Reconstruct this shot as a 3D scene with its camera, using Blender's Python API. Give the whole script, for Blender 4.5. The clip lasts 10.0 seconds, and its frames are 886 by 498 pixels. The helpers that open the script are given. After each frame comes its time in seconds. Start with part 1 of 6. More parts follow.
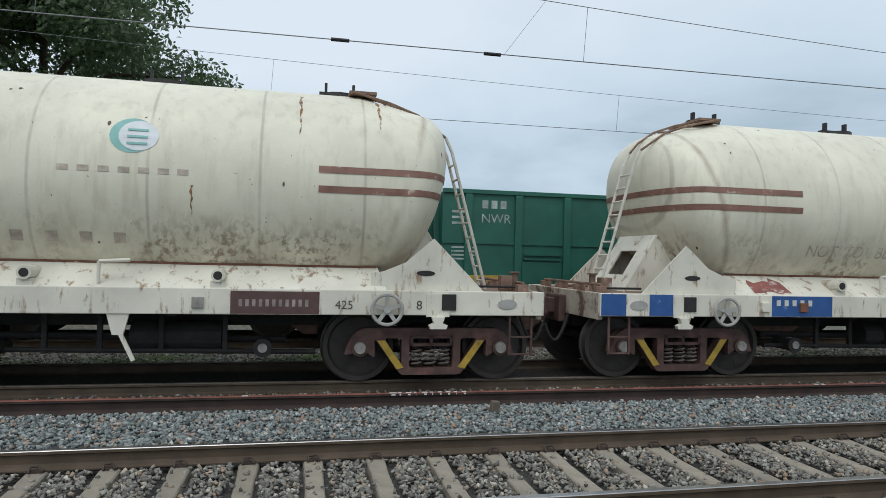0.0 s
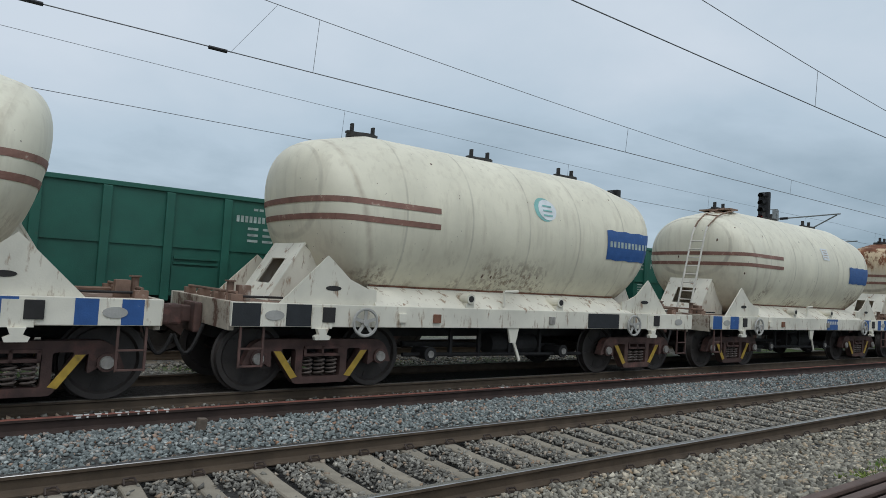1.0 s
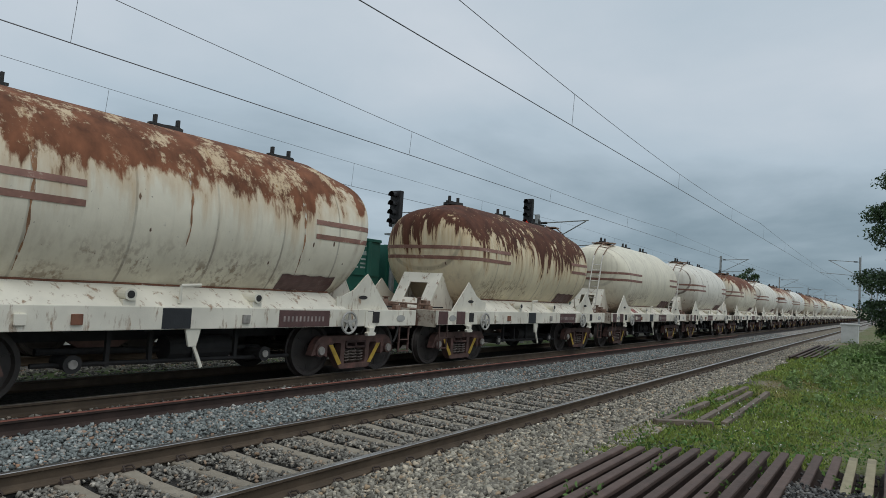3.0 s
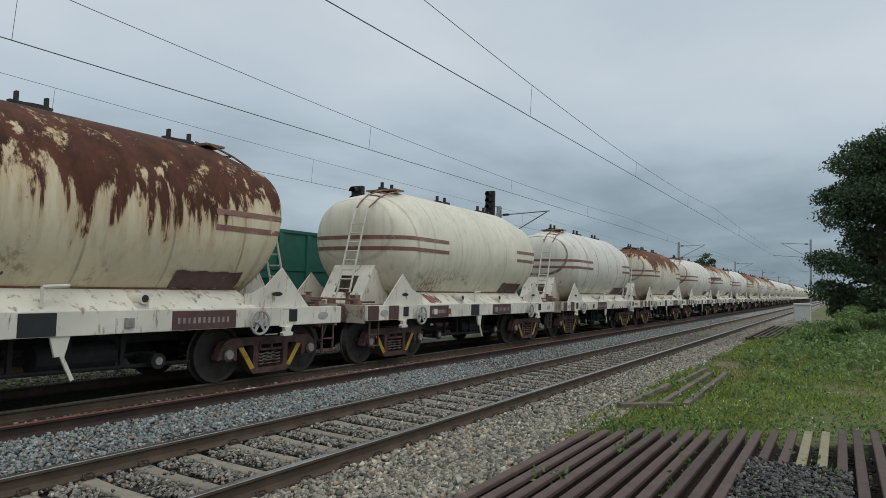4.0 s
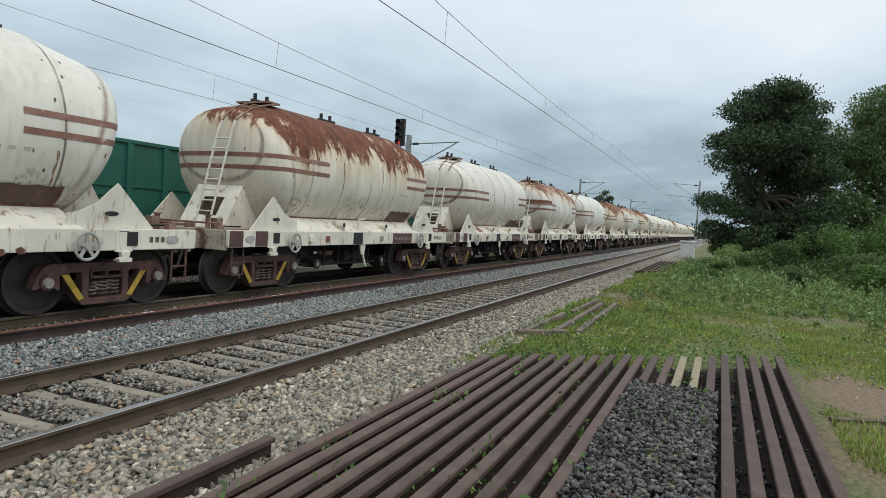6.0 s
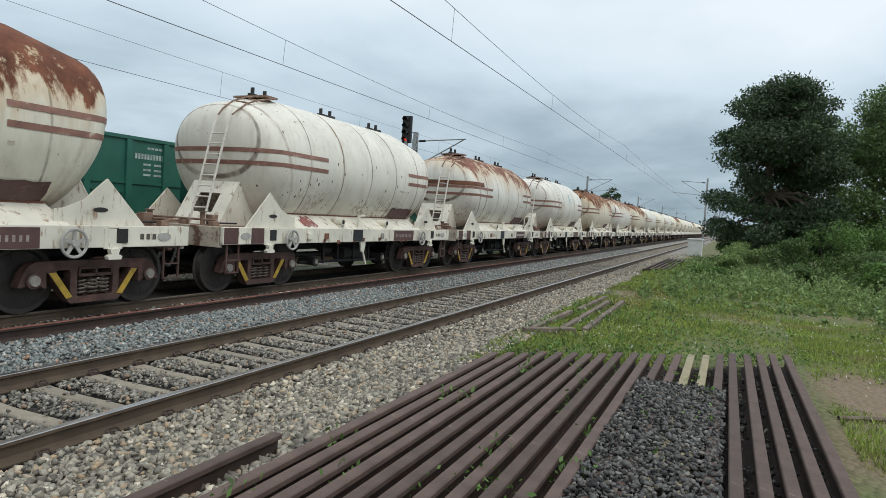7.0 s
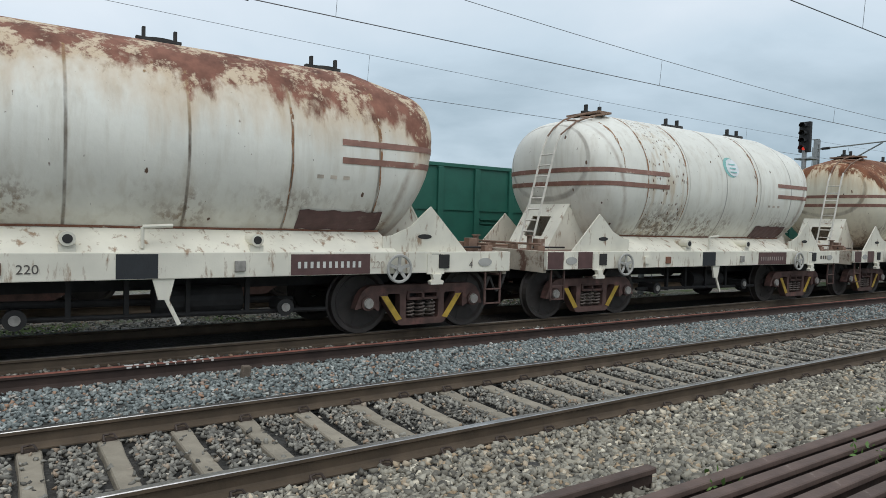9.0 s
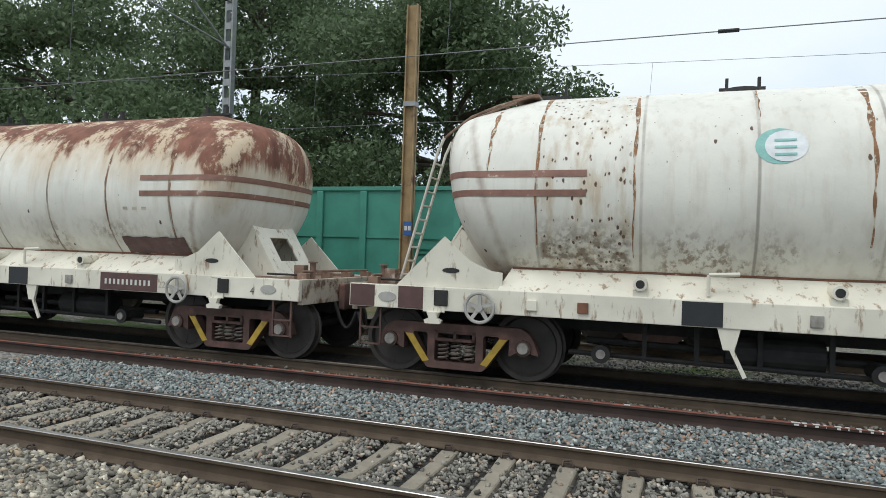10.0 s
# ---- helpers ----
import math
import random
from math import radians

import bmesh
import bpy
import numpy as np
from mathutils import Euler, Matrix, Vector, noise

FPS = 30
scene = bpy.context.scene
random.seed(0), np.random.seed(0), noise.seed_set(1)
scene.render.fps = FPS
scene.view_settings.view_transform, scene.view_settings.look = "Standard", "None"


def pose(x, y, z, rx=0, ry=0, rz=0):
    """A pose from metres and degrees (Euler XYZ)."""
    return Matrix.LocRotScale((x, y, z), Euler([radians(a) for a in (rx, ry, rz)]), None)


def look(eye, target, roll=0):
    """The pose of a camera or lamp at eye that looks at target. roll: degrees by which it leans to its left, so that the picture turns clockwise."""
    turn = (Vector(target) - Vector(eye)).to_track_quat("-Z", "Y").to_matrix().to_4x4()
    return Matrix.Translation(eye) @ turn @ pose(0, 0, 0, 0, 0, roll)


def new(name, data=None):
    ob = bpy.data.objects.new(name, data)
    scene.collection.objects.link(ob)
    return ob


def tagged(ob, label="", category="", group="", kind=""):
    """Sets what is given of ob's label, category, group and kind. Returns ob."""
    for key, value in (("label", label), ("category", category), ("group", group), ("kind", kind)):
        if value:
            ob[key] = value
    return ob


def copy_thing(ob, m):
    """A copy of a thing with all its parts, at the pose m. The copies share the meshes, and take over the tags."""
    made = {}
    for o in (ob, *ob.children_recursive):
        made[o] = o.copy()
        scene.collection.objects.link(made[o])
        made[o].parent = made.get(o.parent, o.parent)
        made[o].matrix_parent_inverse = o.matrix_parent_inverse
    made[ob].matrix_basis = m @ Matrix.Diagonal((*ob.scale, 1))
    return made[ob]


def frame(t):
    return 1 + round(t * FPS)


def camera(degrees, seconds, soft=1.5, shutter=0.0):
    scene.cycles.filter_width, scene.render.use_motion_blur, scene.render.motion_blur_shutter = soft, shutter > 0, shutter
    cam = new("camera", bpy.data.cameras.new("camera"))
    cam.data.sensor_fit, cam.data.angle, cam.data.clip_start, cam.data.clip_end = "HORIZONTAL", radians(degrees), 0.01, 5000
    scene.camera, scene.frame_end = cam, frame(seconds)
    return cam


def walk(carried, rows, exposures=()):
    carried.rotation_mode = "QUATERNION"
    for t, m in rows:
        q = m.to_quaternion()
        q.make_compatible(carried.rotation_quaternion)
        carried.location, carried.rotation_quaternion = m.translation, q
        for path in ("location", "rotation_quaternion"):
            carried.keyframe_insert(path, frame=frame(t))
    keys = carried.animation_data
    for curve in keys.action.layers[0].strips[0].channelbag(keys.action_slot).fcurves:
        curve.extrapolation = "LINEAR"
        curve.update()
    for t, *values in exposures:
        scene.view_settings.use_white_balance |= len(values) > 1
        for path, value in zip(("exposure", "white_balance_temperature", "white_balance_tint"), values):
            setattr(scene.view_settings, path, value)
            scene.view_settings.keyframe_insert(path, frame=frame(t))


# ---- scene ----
from mathutils.bvhtree import BVHTree

cam = camera(68.19, 10.0, 0.55)
PATH = [
    (0.0, 0.043, 0.420, 1.803, 90.83, -1.38, -12.32),
    (0.1, 0.062, 0.432, 1.789, 90.98, -1.67, -13.91),
    (0.3, 0.070, 0.451, 1.790, 91.48, -1.92, -18.12),
    (0.5, 0.049, 0.432, 1.809, 91.36, -2.84, -22.47),
    (0.8, 0.034, 0.473, 1.837, 91.37, -3.13, -31.08),
    (1.0, 0.019, 0.484, 1.819, 92.69, -3.49, -36.77),
    (1.5, -0.031, 0.519, 1.815, 93.46, -4.15, -42.08),
    (2.0, -0.046, 0.545, 1.824, 93.44, -5.93, -51.11),
    (2.5, -0.024, 0.524, 1.843, 93.49, -4.71, -54.49),
    (4.0, 0.003, 0.509, 1.818, 93.24, -1.56, -58.76),
    (4.5, 0.024, 0.498, 1.808, 91.73, -1.69, -63.04),
    (5.0, -0.018, 0.486, 1.821, 88.21, -3.12, -65.42),
    (5.5, -0.047, 0.505, 1.851, 87.46, -3.20, -66.35),
    (6.0, -0.045, 0.509, 1.818, 87.38, -3.43, -66.89),
    (7.5, -0.024, 0.517, 1.817, 86.46, -3.63, -64.93),
    (8.0, 0.027, 0.537, 1.800, 86.67, -3.23, -57.14),
    (8.5, 0.050, 0.529, 1.766, 86.67, -2.57, -49.69),
    (8.8, 0.036, 0.579, 1.888, 86.85, -2.58, -41.56),
    (9.0, 0.020, 0.513, 1.832, 87.64, -1.64, -34.05),
    (9.2, 0.008, 0.505, 1.822, 88.34, -1.39, -24.57),
    (9.3, -0.011, 0.517, 1.820, 88.81, -1.47, -19.38),
    (9.5, -0.032, 0.550, 1.836, 89.04, -2.12, -8.72),
    (9.7, -0.036, 0.541, 1.837, 89.17, -2.55, 3.08),
    (9.8, -0.053, 0.497, 1.840, 89.56, -2.29, 10.46),
    (10.0, -0.078, 0.504, 1.822, 90.44, -1.86, 19.48),
]
EXPOSE = [(0.0, 0.0, 6240, 10), (0.5, -0.10, 6230, 10), (1.0, -0.24, 6180, 10), (1.5, -0.28, 6200, 10), (2.0, -0.40, 6320, 10), (2.5, -0.38, 6320, 10), (4.0, -0.32, 6420, 10),
          (4.5, -0.30, 6400, 10), (5.5, 0.07, 6520, 10), (7.5, 0.2, 6500, 10), (8.5, 0.12, 6450, 10), (9.0, 0.06, 6350, 10), (9.5, -0.03, 6340, 10), (10.0, 0.29, 6480, 10)]
walk(cam, [(r[0], pose(*r[1:])) for r in PATH], EXPOSE)

# ---- light ----
SUN_ELEV, SUN_ROT = radians(58), radians(200)
world = bpy.data.worlds.new("overcast_sky")
scene.world = world
world.use_nodes = True


def sky_nodes():
    nt = world.node_tree
    N, L = nt.nodes, nt.links
    N.clear()
    out = N.new("ShaderNodeOutputWorld")
    bg = N.new("ShaderNodeBackground")
    L.new(bg.outputs[0], out.inputs[0])
    sky = N.new("ShaderNodeTexSky")
    sky.sky_type, sky.sun_disc = "NISHITA", False
    sky.sun_elevation, sky.sun_rotation = SUN_ELEV, SUN_ROT
    co = N.new("ShaderNodeTexCoord")
    sep = N.new("ShaderNodeSeparateXYZ")
    L.new(co.outputs["Generated"], sep.inputs[0])
    lift = N.new("ShaderNodeMath"); lift.operation = "ADD"; lift.inputs[1].default_value = 0.22
    up = N.new("ShaderNodeMath"); up.operation = "MAXIMUM"; up.inputs[1].default_value = 0.0
    L.new(sep.outputs[2], up.inputs[0]); L.new(up.outputs[0], lift.inputs[0])
    dx = N.new("ShaderNodeMath"); dx.operation = "DIVIDE"
    dy = N.new("ShaderNodeMath"); dy.operation = "DIVIDE"
    L.new(sep.outputs[0], dx.inputs[0]); L.new(lift.outputs[0], dx.inputs[1])
    L.new(sep.outputs[1], dy.inputs[0]); L.new(lift.outputs[0], dy.inputs[1])
    com = N.new("ShaderNodeCombineXYZ")
    L.new(dx.outputs[0], com.inputs[0]); L.new(dy.outputs[0], com.inputs[1])
    noi = N.new("ShaderNodeTexNoise")
    noi.inputs["Scale"].default_value, noi.inputs["Detail"].default_value, noi.inputs["Roughness"].default_value = 0.8, 7, 0.52
    noi.inputs["Distortion"].default_value = 0.25
    L.new(com.outputs[0], noi.inputs["Vector"])
    # the cloud sheet: thin and bright overhead, heavy and blue-grey low down along the line
    low = N.new("ShaderNodeMapRange")
    low.inputs[1].default_value, low.inputs[2].default_value, low.inputs[3].default_value, low.inputs[4].default_value = 0.0, 0.30, -0.07, 0.38
    L.new(up.outputs[0], low.inputs[0])
    east = N.new("ShaderNodeMath"); east.operation = "MULTIPLY"; east.inputs[1].default_value = -0.17
    L.new(sep.outputs[0], east.inputs[0])
    a1 = N.new("ShaderNodeMath"); a1.operation = "ADD"
    a2 = N.new("ShaderNodeMath"); a2.operation = "ADD"
    L.new(low.outputs[0], a1.inputs[0]); L.new(east.outputs[0], a1.inputs[1])
    soft = N.new("ShaderNodeMath"); soft.operation = "MULTIPLY"; soft.inputs[1].default_value = 0.95
    L.new(noi.outputs[0], soft.inputs[0]); L.new(soft.outputs[0], a2.inputs[0]); L.new(a1.outputs[0], a2.inputs[1])
    ramp = N.new("ShaderNodeValToRGB")
    e = ramp.color_ramp.elements
    e[0].position, e[0].color = 0.10, (0.16, 0.24, 0.295, 1)
    e[1].position, e[1].color = 0.85, (0.77, 0.84, 0.90, 1)
    m1 = e.new(0.34); m1.color = (0.335, 0.435, 0.50, 1)
    m2 = e.new(0.56); m2.color = (0.585, 0.695, 0.775, 1)
    L.new(a2.outputs[0], ramp.inputs[0])
    mix = N.new("ShaderNodeMix"); mix.data_type = "RGBA"
    mix.inputs[0].default_value = 0.06
    sc = N.new("ShaderNodeVectorMath"); sc.operation = "SCALE"; sc.inputs[3].default_value = 0.10
    L.new(sky.outputs[0], sc.inputs[0])
    L.new(ramp.outputs[0], mix.inputs[6]); L.new(sc.outputs[0], mix.inputs[7])
    L.new(mix.outputs[2], bg.inputs[0])
    bg.inputs[1].default_value = SKY_POWER


SKY_POWER = 1.0
sky_nodes()
sun = new("sun", bpy.data.lights.new("sun", "SUN"))
sun.data.energy, sun.data.angle, sun.data.color = 1.0, radians(40), (1.0, 0.97, 0.92)
sun.matrix_world = look((0, 0, 30), (6, 16, 0))

# ---- materials ----
MATS = {}


def mat(name, color, rough=0.6, metal=0.0, vary=0.12, scale=6.0, bump=0.15, bump_scale=40.0, second=None, amount=0.0, second_scale=2.5,
        island=0.0, objrand=0.0, spec=0.5, stretch=None, thin=0.0):
    """A plain worn surface: base colour varied at two scales, a second colour in patches, fine relief."""
    m = bpy.data.materials.new(name)
    m.use_nodes = True
    N, L = m.node_tree.nodes, m.node_tree.links
    b = N["Principled BSDF"]
    b.inputs["Roughness"].default_value, b.inputs["Metallic"].default_value = rough, metal
    b.inputs["Specular IOR Level"].default_value = spec
    co = N.new("ShaderNodeTexCoord")
    n1 = N.new("ShaderNodeTexNoise"); n1.inputs["Scale"].default_value = scale; n1.inputs["Detail"].default_value = 6
    L.new(co.outputs["Object"], n1.inputs["Vector"])
    dark = N.new("ShaderNodeValToRGB")
    e = dark.color_ramp.elements
    e[0].position, e[1].position = 0.3, 0.72
    e[0].color = (*[c * (1 - vary) for c in color], 1)
    e[1].color = (*[min(1, c * (1 + vary)) for c in color], 1)
    L.new(n1.outputs[0], dark.inputs[0])
    col = dark.outputs[0]
    if second:
        n2 = N.new("ShaderNodeTexNoise"); n2.inputs["Scale"].default_value = second_scale; n2.inputs["Detail"].default_value = 8
        n2.inputs["Roughness"].default_value = 0.65
        if stretch:
            mp = N.new("ShaderNodeMapping"); mp.inputs["Scale"].default_value = stretch
            L.new(co.outputs["Object"], mp.inputs[0]); L.new(mp.outputs[0], n2.inputs["Vector"])
        else:
            L.new(co.outputs["Object"], n2.inputs["Vector"])
        r = N.new("ShaderNodeValToRGB")
        r.color_ramp.elements[0].position, r.color_ramp.elements[1].position = 0.66 - amount * 0.4, 0.76 - amount * 0.4
        L.new(n2.outputs[0], r.inputs[0])
        mx = N.new("ShaderNodeMix"); mx.data_type = "RGBA"
        mx.inputs[7].default_value = (*second, 1)
        L.new(r.outputs[0], mx.inputs[0]); L.new(col, mx.inputs[6])
        col = mx.outputs[2]
    if island or objrand:
        g = N.new("ShaderNodeNewGeometry") if island else N.new("ShaderNodeObjectInfo")
        mr = N.new("ShaderNodeMapRange")
        mr.inputs[3].default_value, mr.inputs[4].default_value = 1 - (island or objrand), 1 + (island or objrand)
        L.new(g.outputs["Random Per Island"] if island else g.outputs["Random"], mr.inputs[0])
        vm = N.new("ShaderNodeVectorMath"); vm.operation = "SCALE"
        L.new(col, vm.inputs[0]); L.new(mr.outputs[0], vm.inputs[3])
        col = vm.outputs[0]
    L.new(col, b.inputs["Base Color"])
    if bump:
        n3 = N.new("ShaderNodeTexNoise"); n3.inputs["Scale"].default_value = bump_scale; n3.inputs["Detail"].default_value = 5
        L.new(co.outputs["Object"], n3.inputs["Vector"])
        bp = N.new("ShaderNodeBump"); bp.inputs["Strength"].default_value = bump; bp.inputs["Distance"].default_value = 0.02
        L.new(n3.outputs[0], bp.inputs["Height"]); L.new(bp.outputs[0], b.inputs["Normal"])
    if thin:
        tl = N.new("ShaderNodeBsdfTranslucent")
        L.new(col, tl.inputs[0])
        ms = N.new("ShaderNodeMixShader"); ms.inputs[0].default_value = thin
        L.new(b.outputs[0], ms.inputs[1]); L.new(tl.outputs[0], ms.inputs[2])
        L.new(ms.outputs[0], N["Material Output"].inputs[0])
    MATS[name] = m
    return m


def tank_paint(name, top_rust=0.0, spots=0.12, band=None, tint=(0.80, 0.77, 0.66), rust=(0.16, 0.055, 0.028), seam=0.6, low_dirt=0.5, gaps=0.63, run=1.6, head_l=0.45, head_r=0.45, arc=0.0, wave=2.4):
    """Cream tank paint: rust bleeding down from the crown, flaked spots, dirty weld seams, soot along the lower edge."""
    m = bpy.data.materials.new(name)
    m.use_nodes = True
    N, L = m.node_tree.nodes, m.node_tree.links
    b = N["Principled BSDF"]
    b.inputs["Roughness"].default_value = 0.5
    b.inputs["Specular IOR Level"].default_value = 0.35

    def math(op, a, c=None):
        k = N.new("ShaderNodeMath"); k.operation = op
        for i, v in enumerate((a, c)):
            if v is None:
                continue
            if isinstance(v, (int, float)):
                k.inputs[i].default_value = v
            else:
                L.new(v, k.inputs[i])
        return k.outputs[0]

    def rng(v, a, c, lo=0.0, hi=1.0):
        k = N.new("ShaderNodeMapRange"); k.clamp = True
        L.new(v, k.inputs[0])
        for i, w in zip((1, 2, 3, 4), (a, c, lo, hi)):
            k.inputs[i].default_value = w
        return k.outputs[0]

    def noise_tex(scale, stretch=(1, 1, 1), detail=7, rough=0.6):
        mp = N.new("ShaderNodeMapping"); mp.inputs["Scale"].default_value = stretch
        L.new(vec, mp.inputs[0])
        k = N.new("ShaderNodeTexNoise")
        k.inputs["Scale"].default_value, k.inputs["Detail"].default_value, k.inputs["Roughness"].default_value = scale, detail, rough
        L.new(mp.outputs[0], k.inputs["Vector"])
        return k.outputs[0]

    def over(base, colour, fac):
        k = N.new("ShaderNodeMix"); k.data_type = "RGBA"
        L.new(fac, k.inputs[0]); L.new(base, k.inputs[6])
        if isinstance(colour, tuple):
            k.inputs[7].default_value = (*colour, 1)
        else:
            L.new(colour, k.inputs[7])
        return k.outputs[2]

    co = N.new("ShaderNodeTexCoord")
    oi = N.new("ShaderNodeObjectInfo")
    shift = N.new("ShaderNodeCombineXYZ")
    L.new(math("MULTIPLY", oi.outputs["Random"], 40.0), shift.inputs[1])
    add = N.new("ShaderNodeVectorMath"); add.operation = "ADD"
    L.new(co.outputs["Object"], add.inputs[0]); L.new(shift.outputs[0], add.inputs[1])
    vec = add.outputs[0]
    sep = N.new("ShaderNodeSeparateXYZ"); L.new(co.outputs["Object"], sep.inputs[0])
    x, z = sep.outputs[0], sep.outputs[2]
    r = N.new("ShaderNodeValToRGB")
    e = r.color_ramp.elements
    e[0].position, e[0].color = 0.3, (*[c * 0.88 for c in tint], 1)
    e[1].position, e[1].color = 0.7, (*[min(1, c * 1.07) for c in tint], 1)
    L.new(noise_tex(1.1), r.inputs[0])
    col = r.outputs[0]
    # vertical run-off streaks and thin scratches
    streak = rng(noise_tex(2.6, (2.6, 2.6, 0.2)), 0.50, 0.8, 0.0, 0.5)
    col = over(col, (0.46, 0.40, 0.30), streak)
    fleck = rng(noise_tex(19.0, (1.2, 1.2, 0.6), 3, 0.5), 0.735 - spots * 0.10, 0.755 - spots * 0.10, 0.0, 0.8)
    col = over(col, (0.16, 0.12, 0.09), fleck)
    # soot and brown stains along the lower side
    d = math("MULTIPLY", rng(z, 2.6, 1.5, 0.0, 1.0), rng(noise_tex(1.3, (1, 1, 0.6)), 0.4, 0.72, 0.05, low_dirt))
    col = over(col, (0.27, 0.21, 0.14), d)
    stain = math("MULTIPLY", rng(noise_tex(0.8, (1, 1, 0.8), 3), 0.47, 0.58), rng(z, 2.3, 1.9))
    grime = rng(noise_tex(9, (1.3, 1.3, 0.7), 6, 0.65), 0.47, 0.60, 0.0, 0.75)
    col = over(col, (0.20, 0.125, 0.07), math("MULTIPLY", stain, grime))
    # weld seams every 1.35 m, unevenly black
    fr = math("FRACT", math("ADD", math("DIVIDE", math("ADD", x, -0.08), 1.35), 20.5))
    wob = math("MULTIPLY", math("SUBTRACT", noise_tex(3.0), 0.5), 0.012)
    off = math("ABSOLUTE", math("ADD", math("SUBTRACT", fr, 0.5), wob))
    line = math("MULTIPLY", rng(off, 0.019, 0.008), rng(noise_tex(2.4, (1, 1, 0.5)), 0.38, 0.58, 0.35 * seam, seam))
    side = math("MULTIPLY", rng(off, 0.07, 0.01, 0.0, 0.5), rng(noise_tex(3.5, (1, 1, 0.35)), 0.46, 0.70, 0.0, seam))
    col = over(over(col, (0.34, 0.25, 0.16), side), (0.13, 0.10, 0.075), line)
    lean = math("MULTIPLY", math("SUBTRACT", z, 2.60), 0.29)
    past = math("SUBTRACT", math("SUBTRACT", math("ABSOLUTE", math("ADD", x, 0.01)), lean), 3.33)
    bend = math("ABSOLUTE", past)
    bend = math("MULTIPLY", rng(math("ADD", bend, math("MULTIPLY", noise_tex(5.0), 0.10)), 0.13, 0.05), rng(noise_tex(1.3, (1, 1, 0.6)), 0.42, 0.62, 0.1, 0.4 + 0.5 * seam))
    col = over(col, (0.22, 0.13, 0.075), bend)
    # flaked spots: a few cells of a scatter
    vo = N.new("ShaderNodeTexVoronoi"); vo.inputs["Scale"].default_value = 7.0
    mp = N.new("ShaderNodeMapping"); mp.inputs["Scale"].default_value = (1.4, 1.4, 0.7)
    L.new(vec, mp.inputs[0]); L.new(mp.outputs[0], vo.inputs["Vector"])
    pick = N.new("ShaderNodeSeparateColor"); L.new(vo.outputs["Color"], pick.inputs[0])
    rad = math("ADD", vo.outputs["Distance"], math("MULTIPLY", math("SUBTRACT", noise_tex(16, (1, 1, 0.6), 4), 0.5), 0.55))
    keep = math("GREATER_THAN", pick.outputs[0], 1.0 - spots * 0.6)
    near = math("MULTIPLY", rng(rad, 0.24, 0.17), keep)
    col = over(col, (0.12, 0.07, 0.045), near)
    if band:
        inside = rng(math("ABSOLUTE", math("SUBTRACT", x, band)), 0.64, 0.54)
        v2 = N.new("ShaderNodeTexVoronoi"); v2.inputs["Scale"].default_value = 11.0
        L.new(mp.outputs[0], v2.inputs["Vector"])
        p2 = N.new("ShaderNodeSeparateColor"); L.new(v2.outputs["Color"], p2.inputs[0])
        rad2 = math("ADD", v2.outputs["Distance"], math("MULTIPLY", math("SUBTRACT", noise_tex(22, (1, 1, 0.5), 4), 0.5), 0.8))
        many = math("MULTIPLY", rng(rad2, 0.30, 0.18), math("GREATER_THAN", p2.outputs[1], 0.45))
        wash = math("MULTIPLY", inside, rng(noise_tex(3.2, (1.6, 1.6, 0.25)), 0.50, 0.66, 0.0, 0.55))
        col = over(col, (0.45, 0.31, 0.16), wash)
        col = over(col, (0.12, 0.06, 0.035), math("MULTIPLY", many, inside))
        foot = math("MULTIPLY", math("MULTIPLY", inside, rng(z, 2.35, 1.95)), rng(noise_tex(8), 0.42, 0.58, 0.0, 0.85))
        col = over(col, (0.17, 0.12, 0.08), foot)
    # crown rust: broad sheets that run down in streaks, thin and orange at the rim, with paint left in flakes
    if top_rust:
        ends = math("MULTIPLY", rng(past, -0.12, 0.10), rng(x, -0.1, 0.1, head_l, head_r))
        if arc:
            ends = math("ADD", ends, math("MULTIPLY", rng(math("ABSOLUTE", math("ADD", past, -0.02)), 0.26, 0.06), rng(z, 2.9, 3.3, 0.0, arc)))
        edge = math("ADD", math("MULTIPLY", noise_tex(0.75, (1, 1, 0.3), 3), wave), math("MULTIPLY", noise_tex(5.0, (1.3, 1.3, 0.10), 6, 0.6), run))
        lvl = math("ADD", math("ADD", z, ends), edge)
        mark = 6.06 - top_rust + (run - 1.6) * 0.5 + (wave - 2.4) * 0.5
        rr = rng(lvl, mark, mark + 0.2)
        halo = rng(lvl, mark - 0.5, mark + 0.14, 0.0, 0.6)
        col = over(col, (0.50, 0.31, 0.13), halo)
        rc = N.new("ShaderNodeValToRGB")
        rc.color_ramp.elements[0].position, rc.color_ramp.elements[0].color = 0.30, (*[c * 0.6 for c in rust], 1)
        rc.color_ramp.elements[1].position, rc.color_ramp.elements[1].color = 0.74, (*[c * 1.7 for c in rust], 1)
        L.new(noise_tex(2.4, (1.5, 1.5, 0.5)), rc.inputs[0])
        flake = rng(math("ADD", math("MULTIPLY", noise_tex(2.0, (1, 1, 0.5), 4), 0.7), math("MULTIPLY", noise_tex(13.0, (1, 1, 0.45), 8, 0.75), 0.5)), gaps, gaps + 0.07, 1.0, 0.0)
        col = over(col, rc.outputs[0], math("MULTIPLY", rr, flake))
        L.new(rng(rr, 0, 1, 0.5, 0.85), b.inputs["Roughness"])
    L.new(col, b.inputs["Base Color"])
    bp = N.new("ShaderNodeBump"); bp.inputs["Strength"].default_value = 0.25; bp.inputs["Distance"].default_value = 0.03
